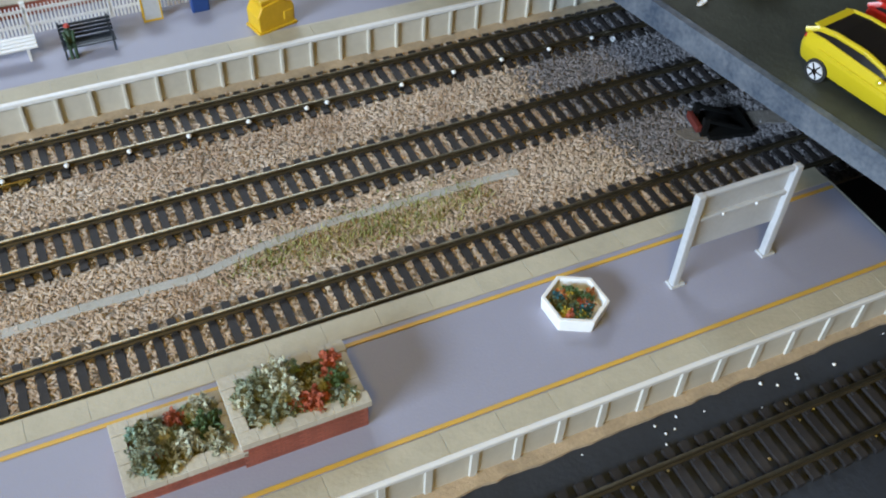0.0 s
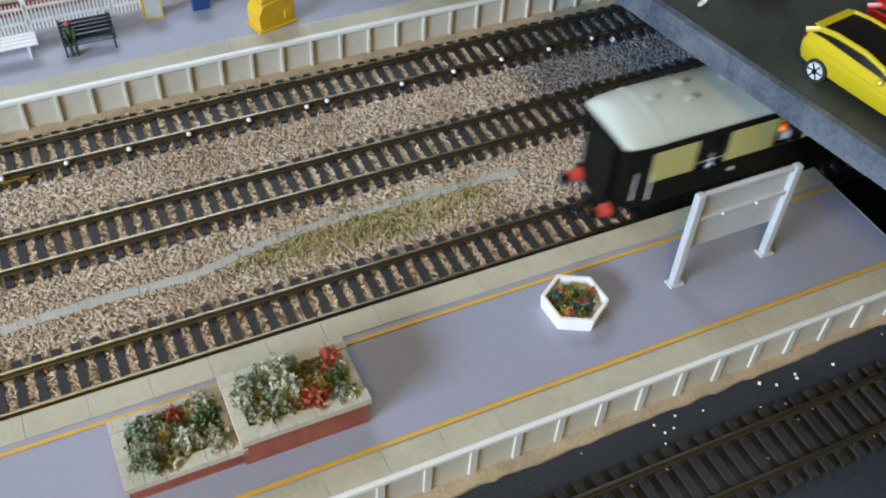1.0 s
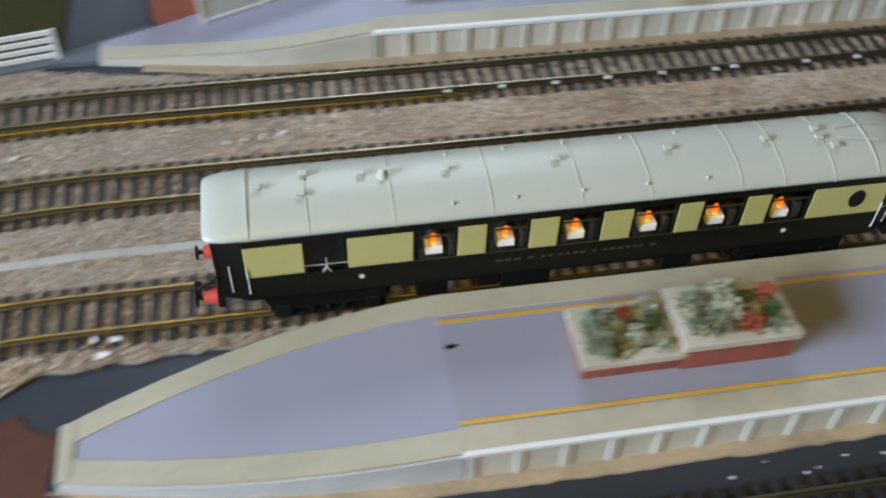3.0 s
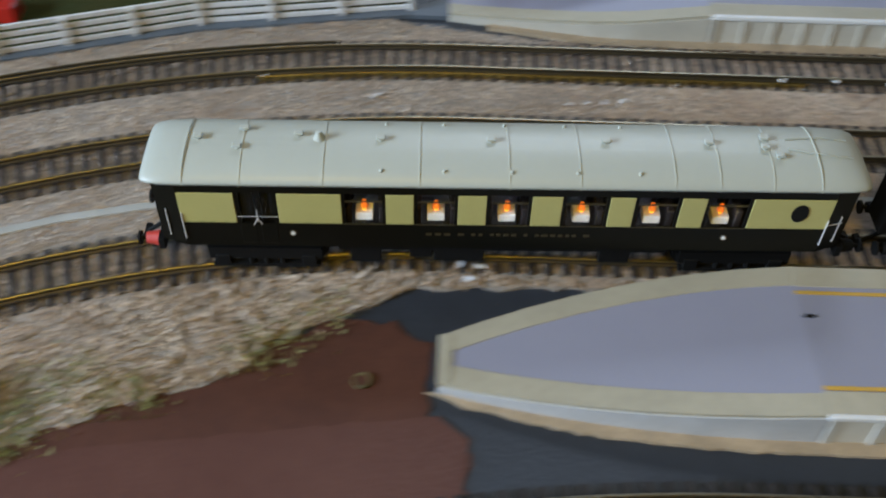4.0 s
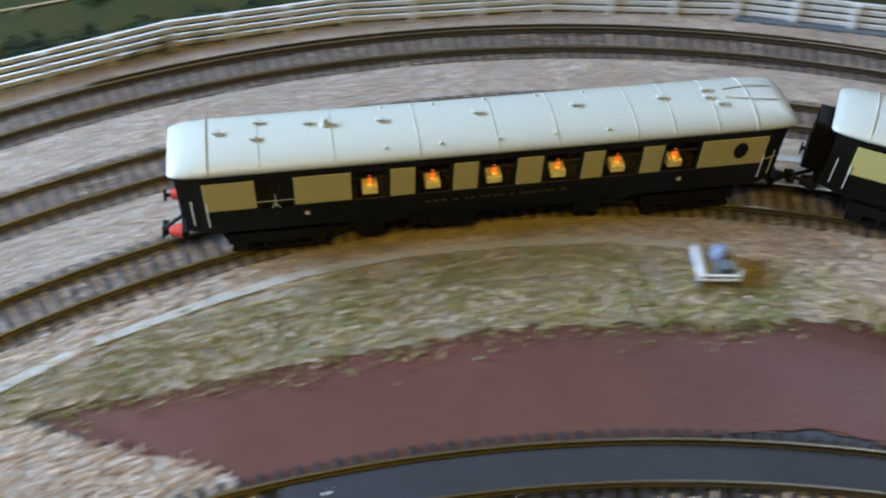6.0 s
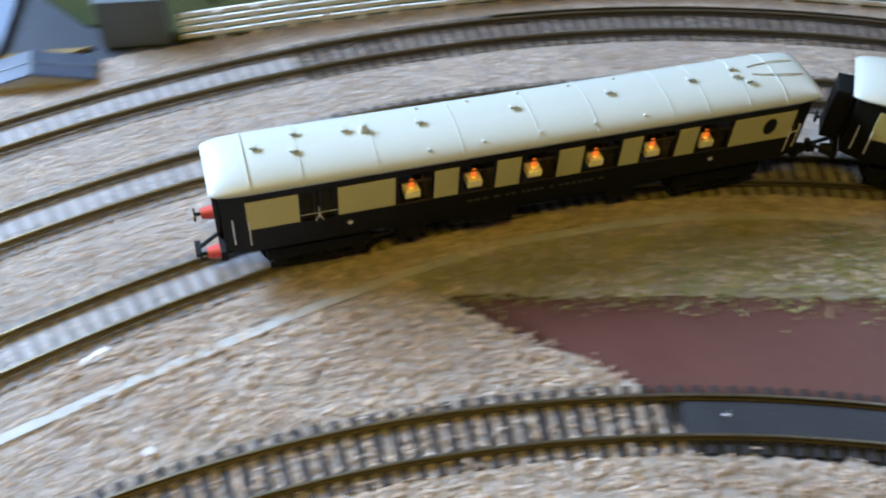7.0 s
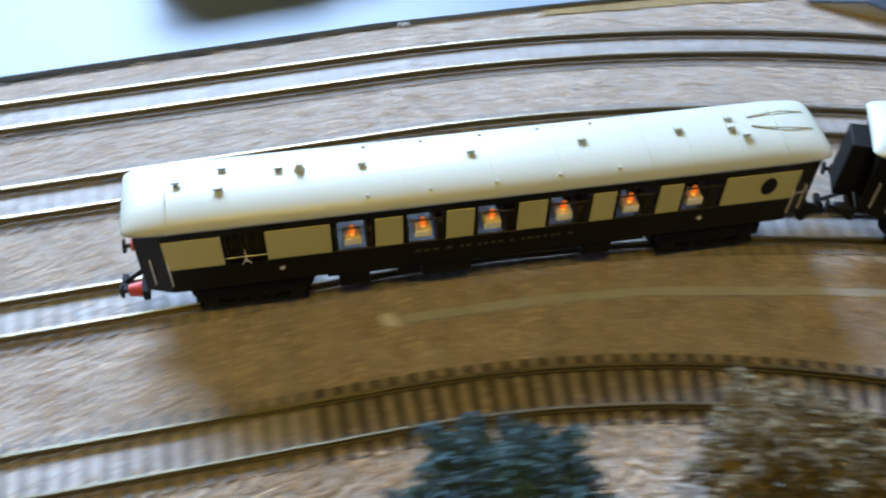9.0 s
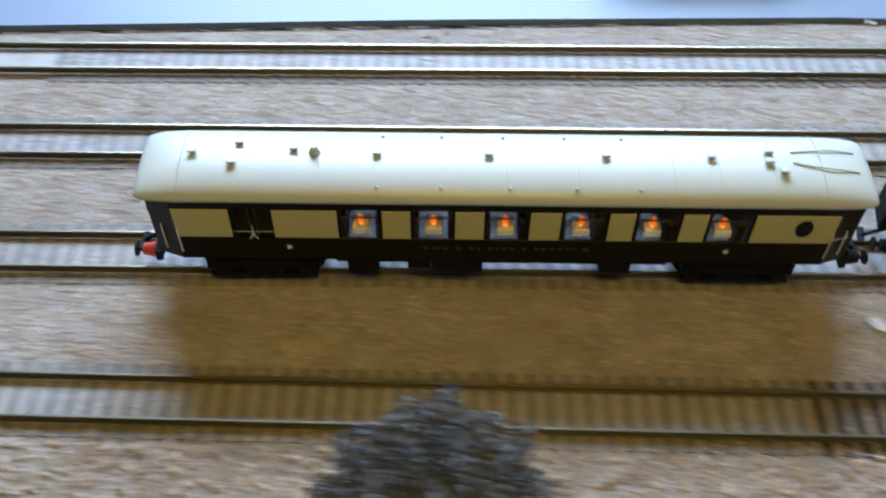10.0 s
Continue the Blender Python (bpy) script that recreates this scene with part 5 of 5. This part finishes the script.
def lorry():
    t = tagged(new("lorry"), "dark teal model lorry with pale wheel hubs on the road", "model lorry")
    t.matrix_basis = pose(-0.742, -0.600, 0.0026, 0, 0, 92)
    part("chassis", box(B(), -0.062, 0.060, -0.010, 0.010, 0.0060, 0.0100, bevel=0.0004), M_BLACK, t)
    part("body", box(B(), -0.064, 0.030, -0.0160, 0.0160, 0.0105, 0.0420, bevel=0.0008), M_TRUCK, t)
    cab = part("cab", box(B(), 0.034, 0.060, -0.0155, 0.0155, 0.0085, 0.0340, bevel=0.0016), M_TRUCK, t)
    part("windscreen", box(B(), 0.0596, 0.0604, -0.0130, 0.0130, 0.0200, 0.0300, bevel=0.0003), M_CARGLASS, cab)
    for x in (-0.052, -0.040, -0.012, 0.046):
        for sd in (-1, 1):
            w = part("wheel", rod(B(), (x, sd * 0.0105, 0.0062), (x, sd * 0.0158, 0.0062), 0.0062, seg=22), M_TYRE, t)
            part("hub", rod(B(), (x, sd * 0.0156, 0.0062), (x, sd * 0.0163, 0.0062), 0.0036, seg=16), M_HUB, w, "pale grey hub")


lorry()

# ---- kerbs of card strips ----
def kerb_strip(name, pts, width, piece, label, z=0.0011):
    t = tagged(new(name), label, "kerb", kind="structure")
    for (x0, y0), (x1, y1) in zip(pts, pts[1:]):
        l = math.hypot(x1 - x0, y1 - y0)
        n = max(1, round(l / piece))
        a = math.degrees(math.atan2(y1 - y0, x1 - x0))
        for i in range(n):
            u = i / n
            o = part("kerb_stone", box(B(), 0.0002, l / n + 0.0001, -width / 2, width / 2, -0.001, z, bevel=0.0002), M_KERB, t)
            o.matrix_basis = pose(x0 + (x1 - x0) * u, y0 + (y1 - y0) * u, random.uniform(-0.0001, 0.0001), 0, 0, a + random.uniform(-0.5, 0.5))


kerb_strip("kerb_1", [(0.364, 0.0385), (0.282, 0.0400), (0.250, 0.0378), (0.221, 0.0315), (0.177, 0.0322), (0.149, 0.0312)] + [along("near", s, 0.0315)[:2] for s in (-0.10, -0.05, 0.0, 0.05, 0.10, 0.15, 0.19)], 0.0040, 0.018, "grey-green card kerb between the tracks")
kerb_strip("kerb_2", [(-0.186, -0.0735), (-0.217, -0.0860), (-0.255, -0.1095), (-0.290, -0.1345), (-0.326, -0.1675), (-0.356, -0.2050), (-0.381, -0.2400), (-0.402, -0.2830), (-0.421, -0.3320), (-0.440, -0.3840), (-0.456, -0.4350), (-0.472, -0.4940), (-0.479, -0.5400), (-0.484, -0.5920)], 0.0042, 0.060, "long grey-green card kerb inside the curve")


def barrow():
    place = pose(-0.1700, -0.0880, 0.0, 0, 0, 27)
    t = tagged(new("luggage_barrow"), "grey-white luggage barrow with two white front rails", "barrow")
    t.matrix_basis = place
    part("bed", box(B(), -0.0082, 0.0082, -0.0045, 0.0125, 0.0042, 0.0055, bevel=0.0003), M_KERB, t)
    for z in (0.0062, 0.0090):
        h = rod(B(), (-0.0088, -0.0052, z), (0.0080, -0.0052, z), 0.0006, seg=8)
        rod(h, (0.0080, -0.0052, z), (0.0090, -0.0010, z), 0.0006, seg=8)
        part("rail", h, M_WHITE, t, "white rail")
    part("side_board", box(B(), -0.0091, -0.0073, -0.0050, 0.0125, 0.0055, 0.0100, bevel=0.0004), M_WHITE, t, "white side board")
    part("side_board", box(B(), 0.0074, 0.0088, -0.0010, 0.0125, 0.0055, 0.0080, bevel=0.0003), M_KERB, t)
    for x in (-0.0080, 0.0080):
        for y in (-0.0030, 0.0095):
            part("wheel", rod(B(), (x - 0.0008, y, 0.0023), (x + 0.0008, y, 0.0023), 0.0023, seg=14), M_GREYWALL, t)
    o = mesh_object("suitcase", box(B(), -0.0012, 0.0058, -0.0032, 0.0024, 0.0055, 0.0112, bevel=0.0006), M_GREYWALL)
    tagged(o, "dark slate-grey suitcase standing on the luggage barrow", "suitcase").matrix_basis = place
    k = ball(B(), (0.0012, 0.0068, 0.0100), 0.0038, 1.18, 14, 10)
    tagged(mesh_object("sack", k, mat("blue_grey_sack", (0.22, 0.27, 0.42), 0.6, vary=0.2, scale=150)), "blue-grey sack standing on the luggage barrow", "sack").matrix_basis = place
    k = ball(B(), (0.0062, 0.0090, 0.0072), 0.0017, 1.0)
    tagged(mesh_object("parcel", k, M_STONE), "small pale parcel beside the sack on the barrow", "parcel").matrix_basis = place


barrow()

o = mesh_object("red_crate", box(B(), -0.232, -0.216, 0.140, 0.152, 0.0006, 0.010, bevel=0.0006), M_CARR)
tagged(o, "small red crate behind the white fence", "crate")

# ---- beads, litter ----
for k, x in enumerate((0.161, 0.187, 0.213, 0.239, 0.266, 0.293, 0.303, 0.340, 0.367, 0.393, 0.419, 0.444)):
    b = tagged(new("rail_bead"), "small white bead on a black base beside the rail", "bead", "beads along the far track")
    b.location = (x, 0.1112 + 0.0004 * math.sin(k * 2.3), 0)
    part("base", rod(B(), (0, 0, -0.0003), (0, 0, 0.0026), 0.0014, 0.0010, seg=10), M_BLACK, b)
    part("head", ball(B(), (0, 0, 0.0030), 0.0012, 0.8), M_WHITE, b)

M_PAPER = mat("white_paper_scrap", (0.72, 0.72, 0.74), 0.6, vary=0.1, scale=100)
SCRAPS = [(-0.0331, 0.0923, 0.0045), (-0.0895, 0.1056, 0.0065), (0.0109, -0.019, 0.0045), (0.0150, -0.0125, 0.0040), (0.0075, -0.0115, 0.0035), (0.083, 0.094, 0.0030), (0.074, 0.0925, 0.0025), (0.066, 0.0915, 0.0028), (0.058, 0.0905, 0.0022), (-0.461, -0.391, 0.0085), (-0.4132, -0.4045, 0.0035),
          (-0.2046, -0.2213, 0.0040), (-0.264, -0.2525, 0.0040), (0.455, 0.1085, 0.0040), (-0.484, -0.597, 0.0085), (-0.2420, -0.1560, 0.0030), (-0.6650, -0.545, 0.0040), (0.420, 0.015, 0.0040)]
rnd = random.Random(21)
for x, y, r in SCRAPS:
    b = B()
    bmesh.ops.create_circle(b, cap_ends=True, segments=7, radius=r * 0.5)
    for v in b.verts:
        v.co.x *= rnd.uniform(0.7, 1.5)
        v.co.y *= rnd.uniform(0.4, 0.8)
        v.co.z = rnd.uniform(0, 0.0010)
    top = bmesh.ops.extrude_face_region(b, geom=b.faces[:])["geom"]
    for v in top:
        if isinstance(v, bmesh.types.BMVert):
            v.co.z += 0.0007
    o = tagged(mesh_object("scrap", b, M_PAPER), "scrap of white plaster lying on the layout", "scrap", "white scraps")
    o.matrix_basis = pose(x, y, 0.0851 if x == 0.420 else 0.0004, 0, 0, rnd.uniform(0, 360))
o = mesh_object("plaster_crumb", B(), M_PAPER)
tagged(o, "tiny white crumbs scattered over the dark board", kind="stuff")
vs, fs = [], []
for _ in range(90):
    x, y = rnd.uniform(0.22, 0.52), -0.094 - abs(rnd.gauss(0, 0.022))
    r = rnd.uniform(0.0002, 0.0009)
    k = len(vs)
    vs += [(x - r, y, -0.001), (x, y - r, -0.001), (x + r, y, -0.001), (x, y + r, -0.001), (x, y, -0.001 + r)]
    fs += [(k, k + 1, k + 4), (k + 1, k + 2, k + 4), (k + 2, k + 3, k + 4), (k + 3, k, k + 4)]
o.data.from_pydata(vs, [], fs)

ring = B()
for k in range(20):
    a0, a1 = k * math.pi / 10, (k + 1) * math.pi / 10
    rod(ring, (math.cos(a0) * 0.0030, math.sin(a0) * 0.0030, 0.0), (math.cos(a1) * 0.0030, math.sin(a1) * 0.0030, 0.0), 0.0006, seg=6)
grommet = tagged(new("cable_hole"), "round dark cable hole with a worn rim in the red ground", "cable hole")
grommet.location = (-0.0270, -0.0680, 0.0003)
part("rim", ring, M_SOIL, grommet)
part("plug", rod(B(), (0, 0, -0.001), (0, 0, 0.0002), 0.0029, seg=20), M_RED, grommet)

# ---- loose ballast, grass ----
def inside(poly, x, y):
    r = np.zeros(len(x), bool)
    for (xa, ya), (xb, yb) in zip(poly, poly[1:] + poly[:1]):
        hit = ((ya > y) != (yb > y)) & (x < (xb - xa) * (y - ya) / (yb - ya + 1e-12) + xa)
        r ^= hit
    return r


SPAN = {"near": (-0.56, 1.40), "middle": (-0.56, 1.40), "far": (-0.56, 1.42), "front": (-0.50, 1.22)}
PITCH = 0.0068


def on_sleeper(track, x, y):
    """True where points lie on one of a track's sleepers (arrays)."""
    x0, y0, r1, r2, a1, th = PLAN[track]
    c2x, c2y = x0 - (r1 - r2) * math.sin(a1), y0 - r1 + (r1 - r2) * math.cos(a1)
    ux, uy, vx, vy = x - x0, y - y0 + r1, x - c2x, y - c2y
    f1, f2 = np.arctan2(-ux, uy), np.arctan2(-vx, vy)
    past = -vx * math.cos(th) - vy * math.sin(th)
    s = np.where(ux > 0, -ux, np.where(f1 < a1, f1 * r1, np.where((f2 < th) & (f2 > 0), r1 * a1 + (f2 - a1) * r2, r1 * a1 + (th - a1) * r2 + past)))
    s0, s1 = SPAN[track]
    step = (s1 - s0) / min(299, int((s1 - s0) / PITCH))
    u = np.mod(s - s0 + step / 2, step) - step / 2
    return np.abs(u) < 0.0019


def chips(name, x, y, z, material, label, size, rs):
    """Loose chippings at the given places, size: half a length, one for all or one each."""
    n = len(x)
    a = rs.uniform(0, math.pi, n)
    tilt = rs.normal(0, 0.35, n)
    L, W, T = size * rs.uniform(0.7, 1.4, n), size * rs.uniform(0.24, 0.44, n), size * rs.uniform(0.26, 0.50, n)
    ca, sa, ct, st = np.cos(a), np.sin(a), np.cos(tilt), np.sin(tilt)
    ax = np.stack([ca * ct, sa * ct, st], 1) * L[:, None]
    bx = np.stack([-sa, ca, np.zeros(n)], 1) * W[:, None]
    cx = np.stack([-ca * st, -sa * st, ct], 1) * T[:, None]
    c = np.stack([x, y, z + T * 0.4], 1)
    k1, k2 = rs.uniform(0.3, 1, (n, 1)), rs.uniform(0.3, 1, (n, 1))
    v = np.stack([c - ax, c - bx * k1 - ax * 0.4, c - bx + ax * 0.5 * k2, c + ax, c + bx * k2 + ax * 0.3, c + bx - ax * 0.5, c + cx - ax * 0.3, c + cx + ax * 0.35], 1).reshape(-1, 3)
    f = np.array([(0, 1, 6), (1, 2, 7), (1, 7, 6), (2, 3, 7), (3, 4, 7), (4, 5, 6), (4, 6, 7), (5, 0, 6)])
    faces = (np.arange(n)[:, None, None] * 8 + f[None]).reshape(-1, 3)
    me = bpy.data.meshes.new(name)
    me.vertices.add(len(v))
    me.vertices.foreach_set("co", v.ravel())
    me.loops.add(faces.size)
    me.loops.foreach_set("vertex_index", faces.ravel())
    me.polygons.add(len(faces))
    me.polygons.foreach_set("loop_start", np.arange(0, faces.size, 3))
    me.update(calc_edges=True)
    me.materials.append(material)
    return tagged(new(name, me), label, kind="stuff")


GRASS_A = [(-0.030, -0.030), (-0.100, -0.058), (-0.170, -0.072), (-0.225, -0.092), (-0.300, -0.145), (-0.360, -0.215), (-0.400, -0.280), (-0.385, -0.284), (-0.340, -0.246), (-0.290, -0.202), (-0.228, -0.148), (-0.165, -0.116), (-0.123, -0.092), (-0.068, -0.070)]
GRASS_B = [(0.345, 0.0365), (0.285, 0.0375), (0.255, 0.0350), (0.230, 0.0290), (0.260, 0.0240), (0.310, 0.0230), (0.345, 0.0290)]


def scatter():
    rs = np.random.RandomState(4)
    parts = []
    for x0, x1, y0, y1, dens in ((0.10, 0.56, -0.03, 0.14, 800000), (-0.30, 0.10, -0.22, 0.16, 420000), (-0.67, -0.30, -0.40, 0.06, 300000), (-0.68, -0.15, -1.15, -0.40, 220000), (-0.30, -0.15, -0.40, -0.22, 240000)):
        n = int((x1 - x0) * (y1 - y0) * dens)
        parts.append((rs.uniform(x0, x1, n), rs.uniform(y0, y1, n)))
    x, y = np.concatenate([p[0] for p in parts]), np.concatenate([p[1] for p in parts])
    keep = inside(BALLAST, x, y)
    grass = inside(GRASS_A, x, y)
    keep &= ~(grass & (x < -0.13) & (rs.uniform(size=len(x)) < 0.72))
    # heaped lumps beside the curve, where the glue set thick
    heap = np.sin(x * 190 + 3 * np.sin(y * 150)) * np.sin(y * 210 + 2 * np.sin(x * 170)) + 0.6 * np.sin(x * 410 + y * 330)
    lumpy = ((outside("near", x, y) < -0.014) & (x < 0.03) & (y > -0.42)) | (outside("front", x, y) < -0.012)
    z = np.where(lumpy, rs.uniform(0, 0.0007, len(x)) + 0.0008 * np.clip(heap, 0, 1.4), rs.uniform(0, 0.0003, len(x)))
    for name in PLAN:
        o = np.abs(outside(name, x, y))
        keep &= ~((o > 0.0074) & (o < 0.0104))
        between = o <= 0.0074
        z = np.where(between, 0.0003, z)
        keep &= ~((o < 0.0160) & on_sleeper(name, x, y))
        keep &= ~((o >= 0.0104) & (o < 0.0165) & (rs.uniform(size=len(x)) < 0.45))
    x, y, z, lumpy = x[keep], y[keep], z[keep], lumpy[keep]
    loose = rs.uniform(size=len(x)) < 0.3
    x, y = x + np.where(loose & (y < -0.03), rs.normal(0, 0.0025, len(x)), 0), y + np.where(loose & (y < -0.03), rs.normal(0, 0.0025, len(x)), 0)
    lim = np.where(y > 0.065, 0.398, 0.419 - (y - 0.018) * 0.35)
    grey = x > lim + rs.normal(0, 0.006, len(x))
    size = np.where(lumpy, rs.uniform(0.0011, 0.0019, len(x)), np.where(x < 0.05, 0.00115, 0.00142))
    chips("ballast", x[~grey], y[~grey], z[~grey], M_CHIP, "loose tan ballast chippings between the tracks", size[~grey], rs)
    chips("grey_ballast", x[grey], y[grey], z[grey], M_CHIP_GREY, "loose grey ballast chippings near the deck", size[grey], rs)
    # grass blades
    gx, gy = rs.uniform(-0.42, 0.0, 90000), rs.uniform(-0.29, -0.02, 90000)
    tuft = np.sin(gx * 95 + 2 * np.sin(gy * 80)) + np.sin(gy * 130 + 2 * np.sin(gx * 70)) + 0.5 * np.sin(gx * 260 + gy * 210)
    k = inside(GRASS_A, gx, gy) & (tuft > np.where(gx > -0.135, 0.75, -1.3) + rs.normal(0, 0.35, len(gx)))
    hx, hy = rs.uniform(0.22, 0.36, 9000), rs.uniform(0.02, 0.042, 9000)
    kk = inside(GRASS_B, hx, hy)
    thin = rs.uniform(size=kk.sum()) < 0.5
    gx, gy = np.concatenate([gx[k], hx[kk][thin]]), np.concatenate([gy[k], hy[kk][thin]])
    for name in PLAN:
        o = np.abs(outside(name, gx, gy))
        m = o > 0.017
        gx, gy = gx[m], gy[m]
    n = len(gx)
    spread = np.where(rs.uniform(size=n) < 0.3, 0.0062, 0.0030) * (0.6 + 0.8 * np.abs(np.sin(gx * 60 + 40 * gy)))
    gx, gy = gx + rs.normal(0, 1, n) * spread, gy + rs.normal(0, 1, n) * spread
    for name in PLAN:
        m = np.abs(outside(name, gx, gy)) > 0.016
        gx, gy = gx[m], gy[m]
    n = len(gx)
    a, h = rs.uniform(0, 6.283, n), rs.uniform(0.0010, 0.0040, n)
    w = 0.00045
    lean = rs.normal(0, 0.0013, (n, 2))
    base = np.stack([gx, gy, np.zeros(n)], 1)
    d = np.stack([np.cos(a) * w, np.sin(a) * w, np.zeros(n)], 1)
    tip = base + np.concatenate([lean, h[:, None]], 1)
    v = np.stack([base - d, base + d, tip], 1).reshape(-1, 3)
    me = bpy.data.meshes.new("grass")
    me.from_pydata(v.tolist(), [], np.arange(n * 3).reshape(-1, 3).tolist())
    me.materials.append(M_GRASS)
    tagged(new("grass", me), "straw and olive static grass tufts by the curve", kind="stuff")


scatter()


# ---- sleepers, and the fill over them ----
def s_near(track, x, y):
    return min((k * 0.005 for k in range(-120, 320)), key=lambda s: math.hypot(along(track, s)[0] - x, along(track, s)[1] - y))


def sleepers():
    base = B()
    box(base, -0.0016, 0.0016, -0.0150, 0.0150, -0.0008, 0.0013)
    for sd in (-1, 1):
        for e in (-1, 1):
            c = sd * 0.00875 + e * 0.0017
            box(base, -0.0009, 0.0009, c - 0.0006, c + 0.0006, 0.0013, 0.0020)
    me = bpy.data.meshes.new("sleeper")
    base.to_mesh(me)
    base.free()
    me.materials.append(M_SLEEPER)
    dusty = me.copy()
    dusty.materials.clear()
    dusty.materials.append(M_DUSTY)
    sunk = {"near": s_near("near", -0.436, -0.275), "middle": s_near("middle", -0.49, -0.235), "far": s_near("far", -0.539, -0.209), "front": s_near("front", -0.448, -0.634)}
    for name, (s0, s1) in SPAN.items():
        n = min(299, int((s1 - s0) / PITCH))
        for i in range(n):
            x, y, a = along(name, s0 + (s1 - s0) * i / n)
            late = s0 + (s1 - s0) * i / n > sunk[name]
            o = new("sleeper", dusty if late else me)
            o.parent = TRACKS[name]
            o.matrix_basis = pose(x, y, -0.0003 if late else -0.0003 if name == "front" else 0.0, 0, 0, math.degrees(a) + random.uniform(-0.6, 0.6))
    # ballast brushed over the sleepers of the curve, and dark paint filled in on the front track
    fills = (("near", s_near("near", -0.436, -0.275), 1.6, 0.0007, M_PALEFILL), ("middle", s_near("middle", -0.49, -0.235), 1.7, 0.0007, M_PALEFILL), ("far", s_near("far", -0.539, -0.209), 1.8, 0.0007, M_PALEFILL),
             ("front", s_near("front", -0.448, -0.634), 1.4, 0.0007, M_PALEFILL), ("front", s_near("front", 0.06, -0.125), s_near("front", -0.277, -0.265), 0.0019, M_FILL))
    rs = np.random.RandomState(9)
    for track, s0, s1, z, m in fills:
        f = structure("track_fill", swept(B(), track, s0, s1, [(-0.0071, -0.0005), (-0.0071, z), (0.0071, z), (0.0071, -0.0005)], 0.02), m, "ballast brushed between the rails" if m is M_PALEFILL else "dark paint filled in between the rails")
        if m is M_PALEFILL:
            n = int((s1 - s0) * 0.0135 * 60000)
            ss, oo = rs.uniform(s0, s1, n), rs.uniform(-0.0064, 0.0064, n)
            pts = np.array([along(track, s, o)[:2] for s, o in zip(ss, oo)])
            chips("track_ballast", pts[:, 0], pts[:, 1], np.full(n, z - 0.0001), M_CHIP, "tan ballast between the rails", 0.0011, rs)


sleepers()

motions()
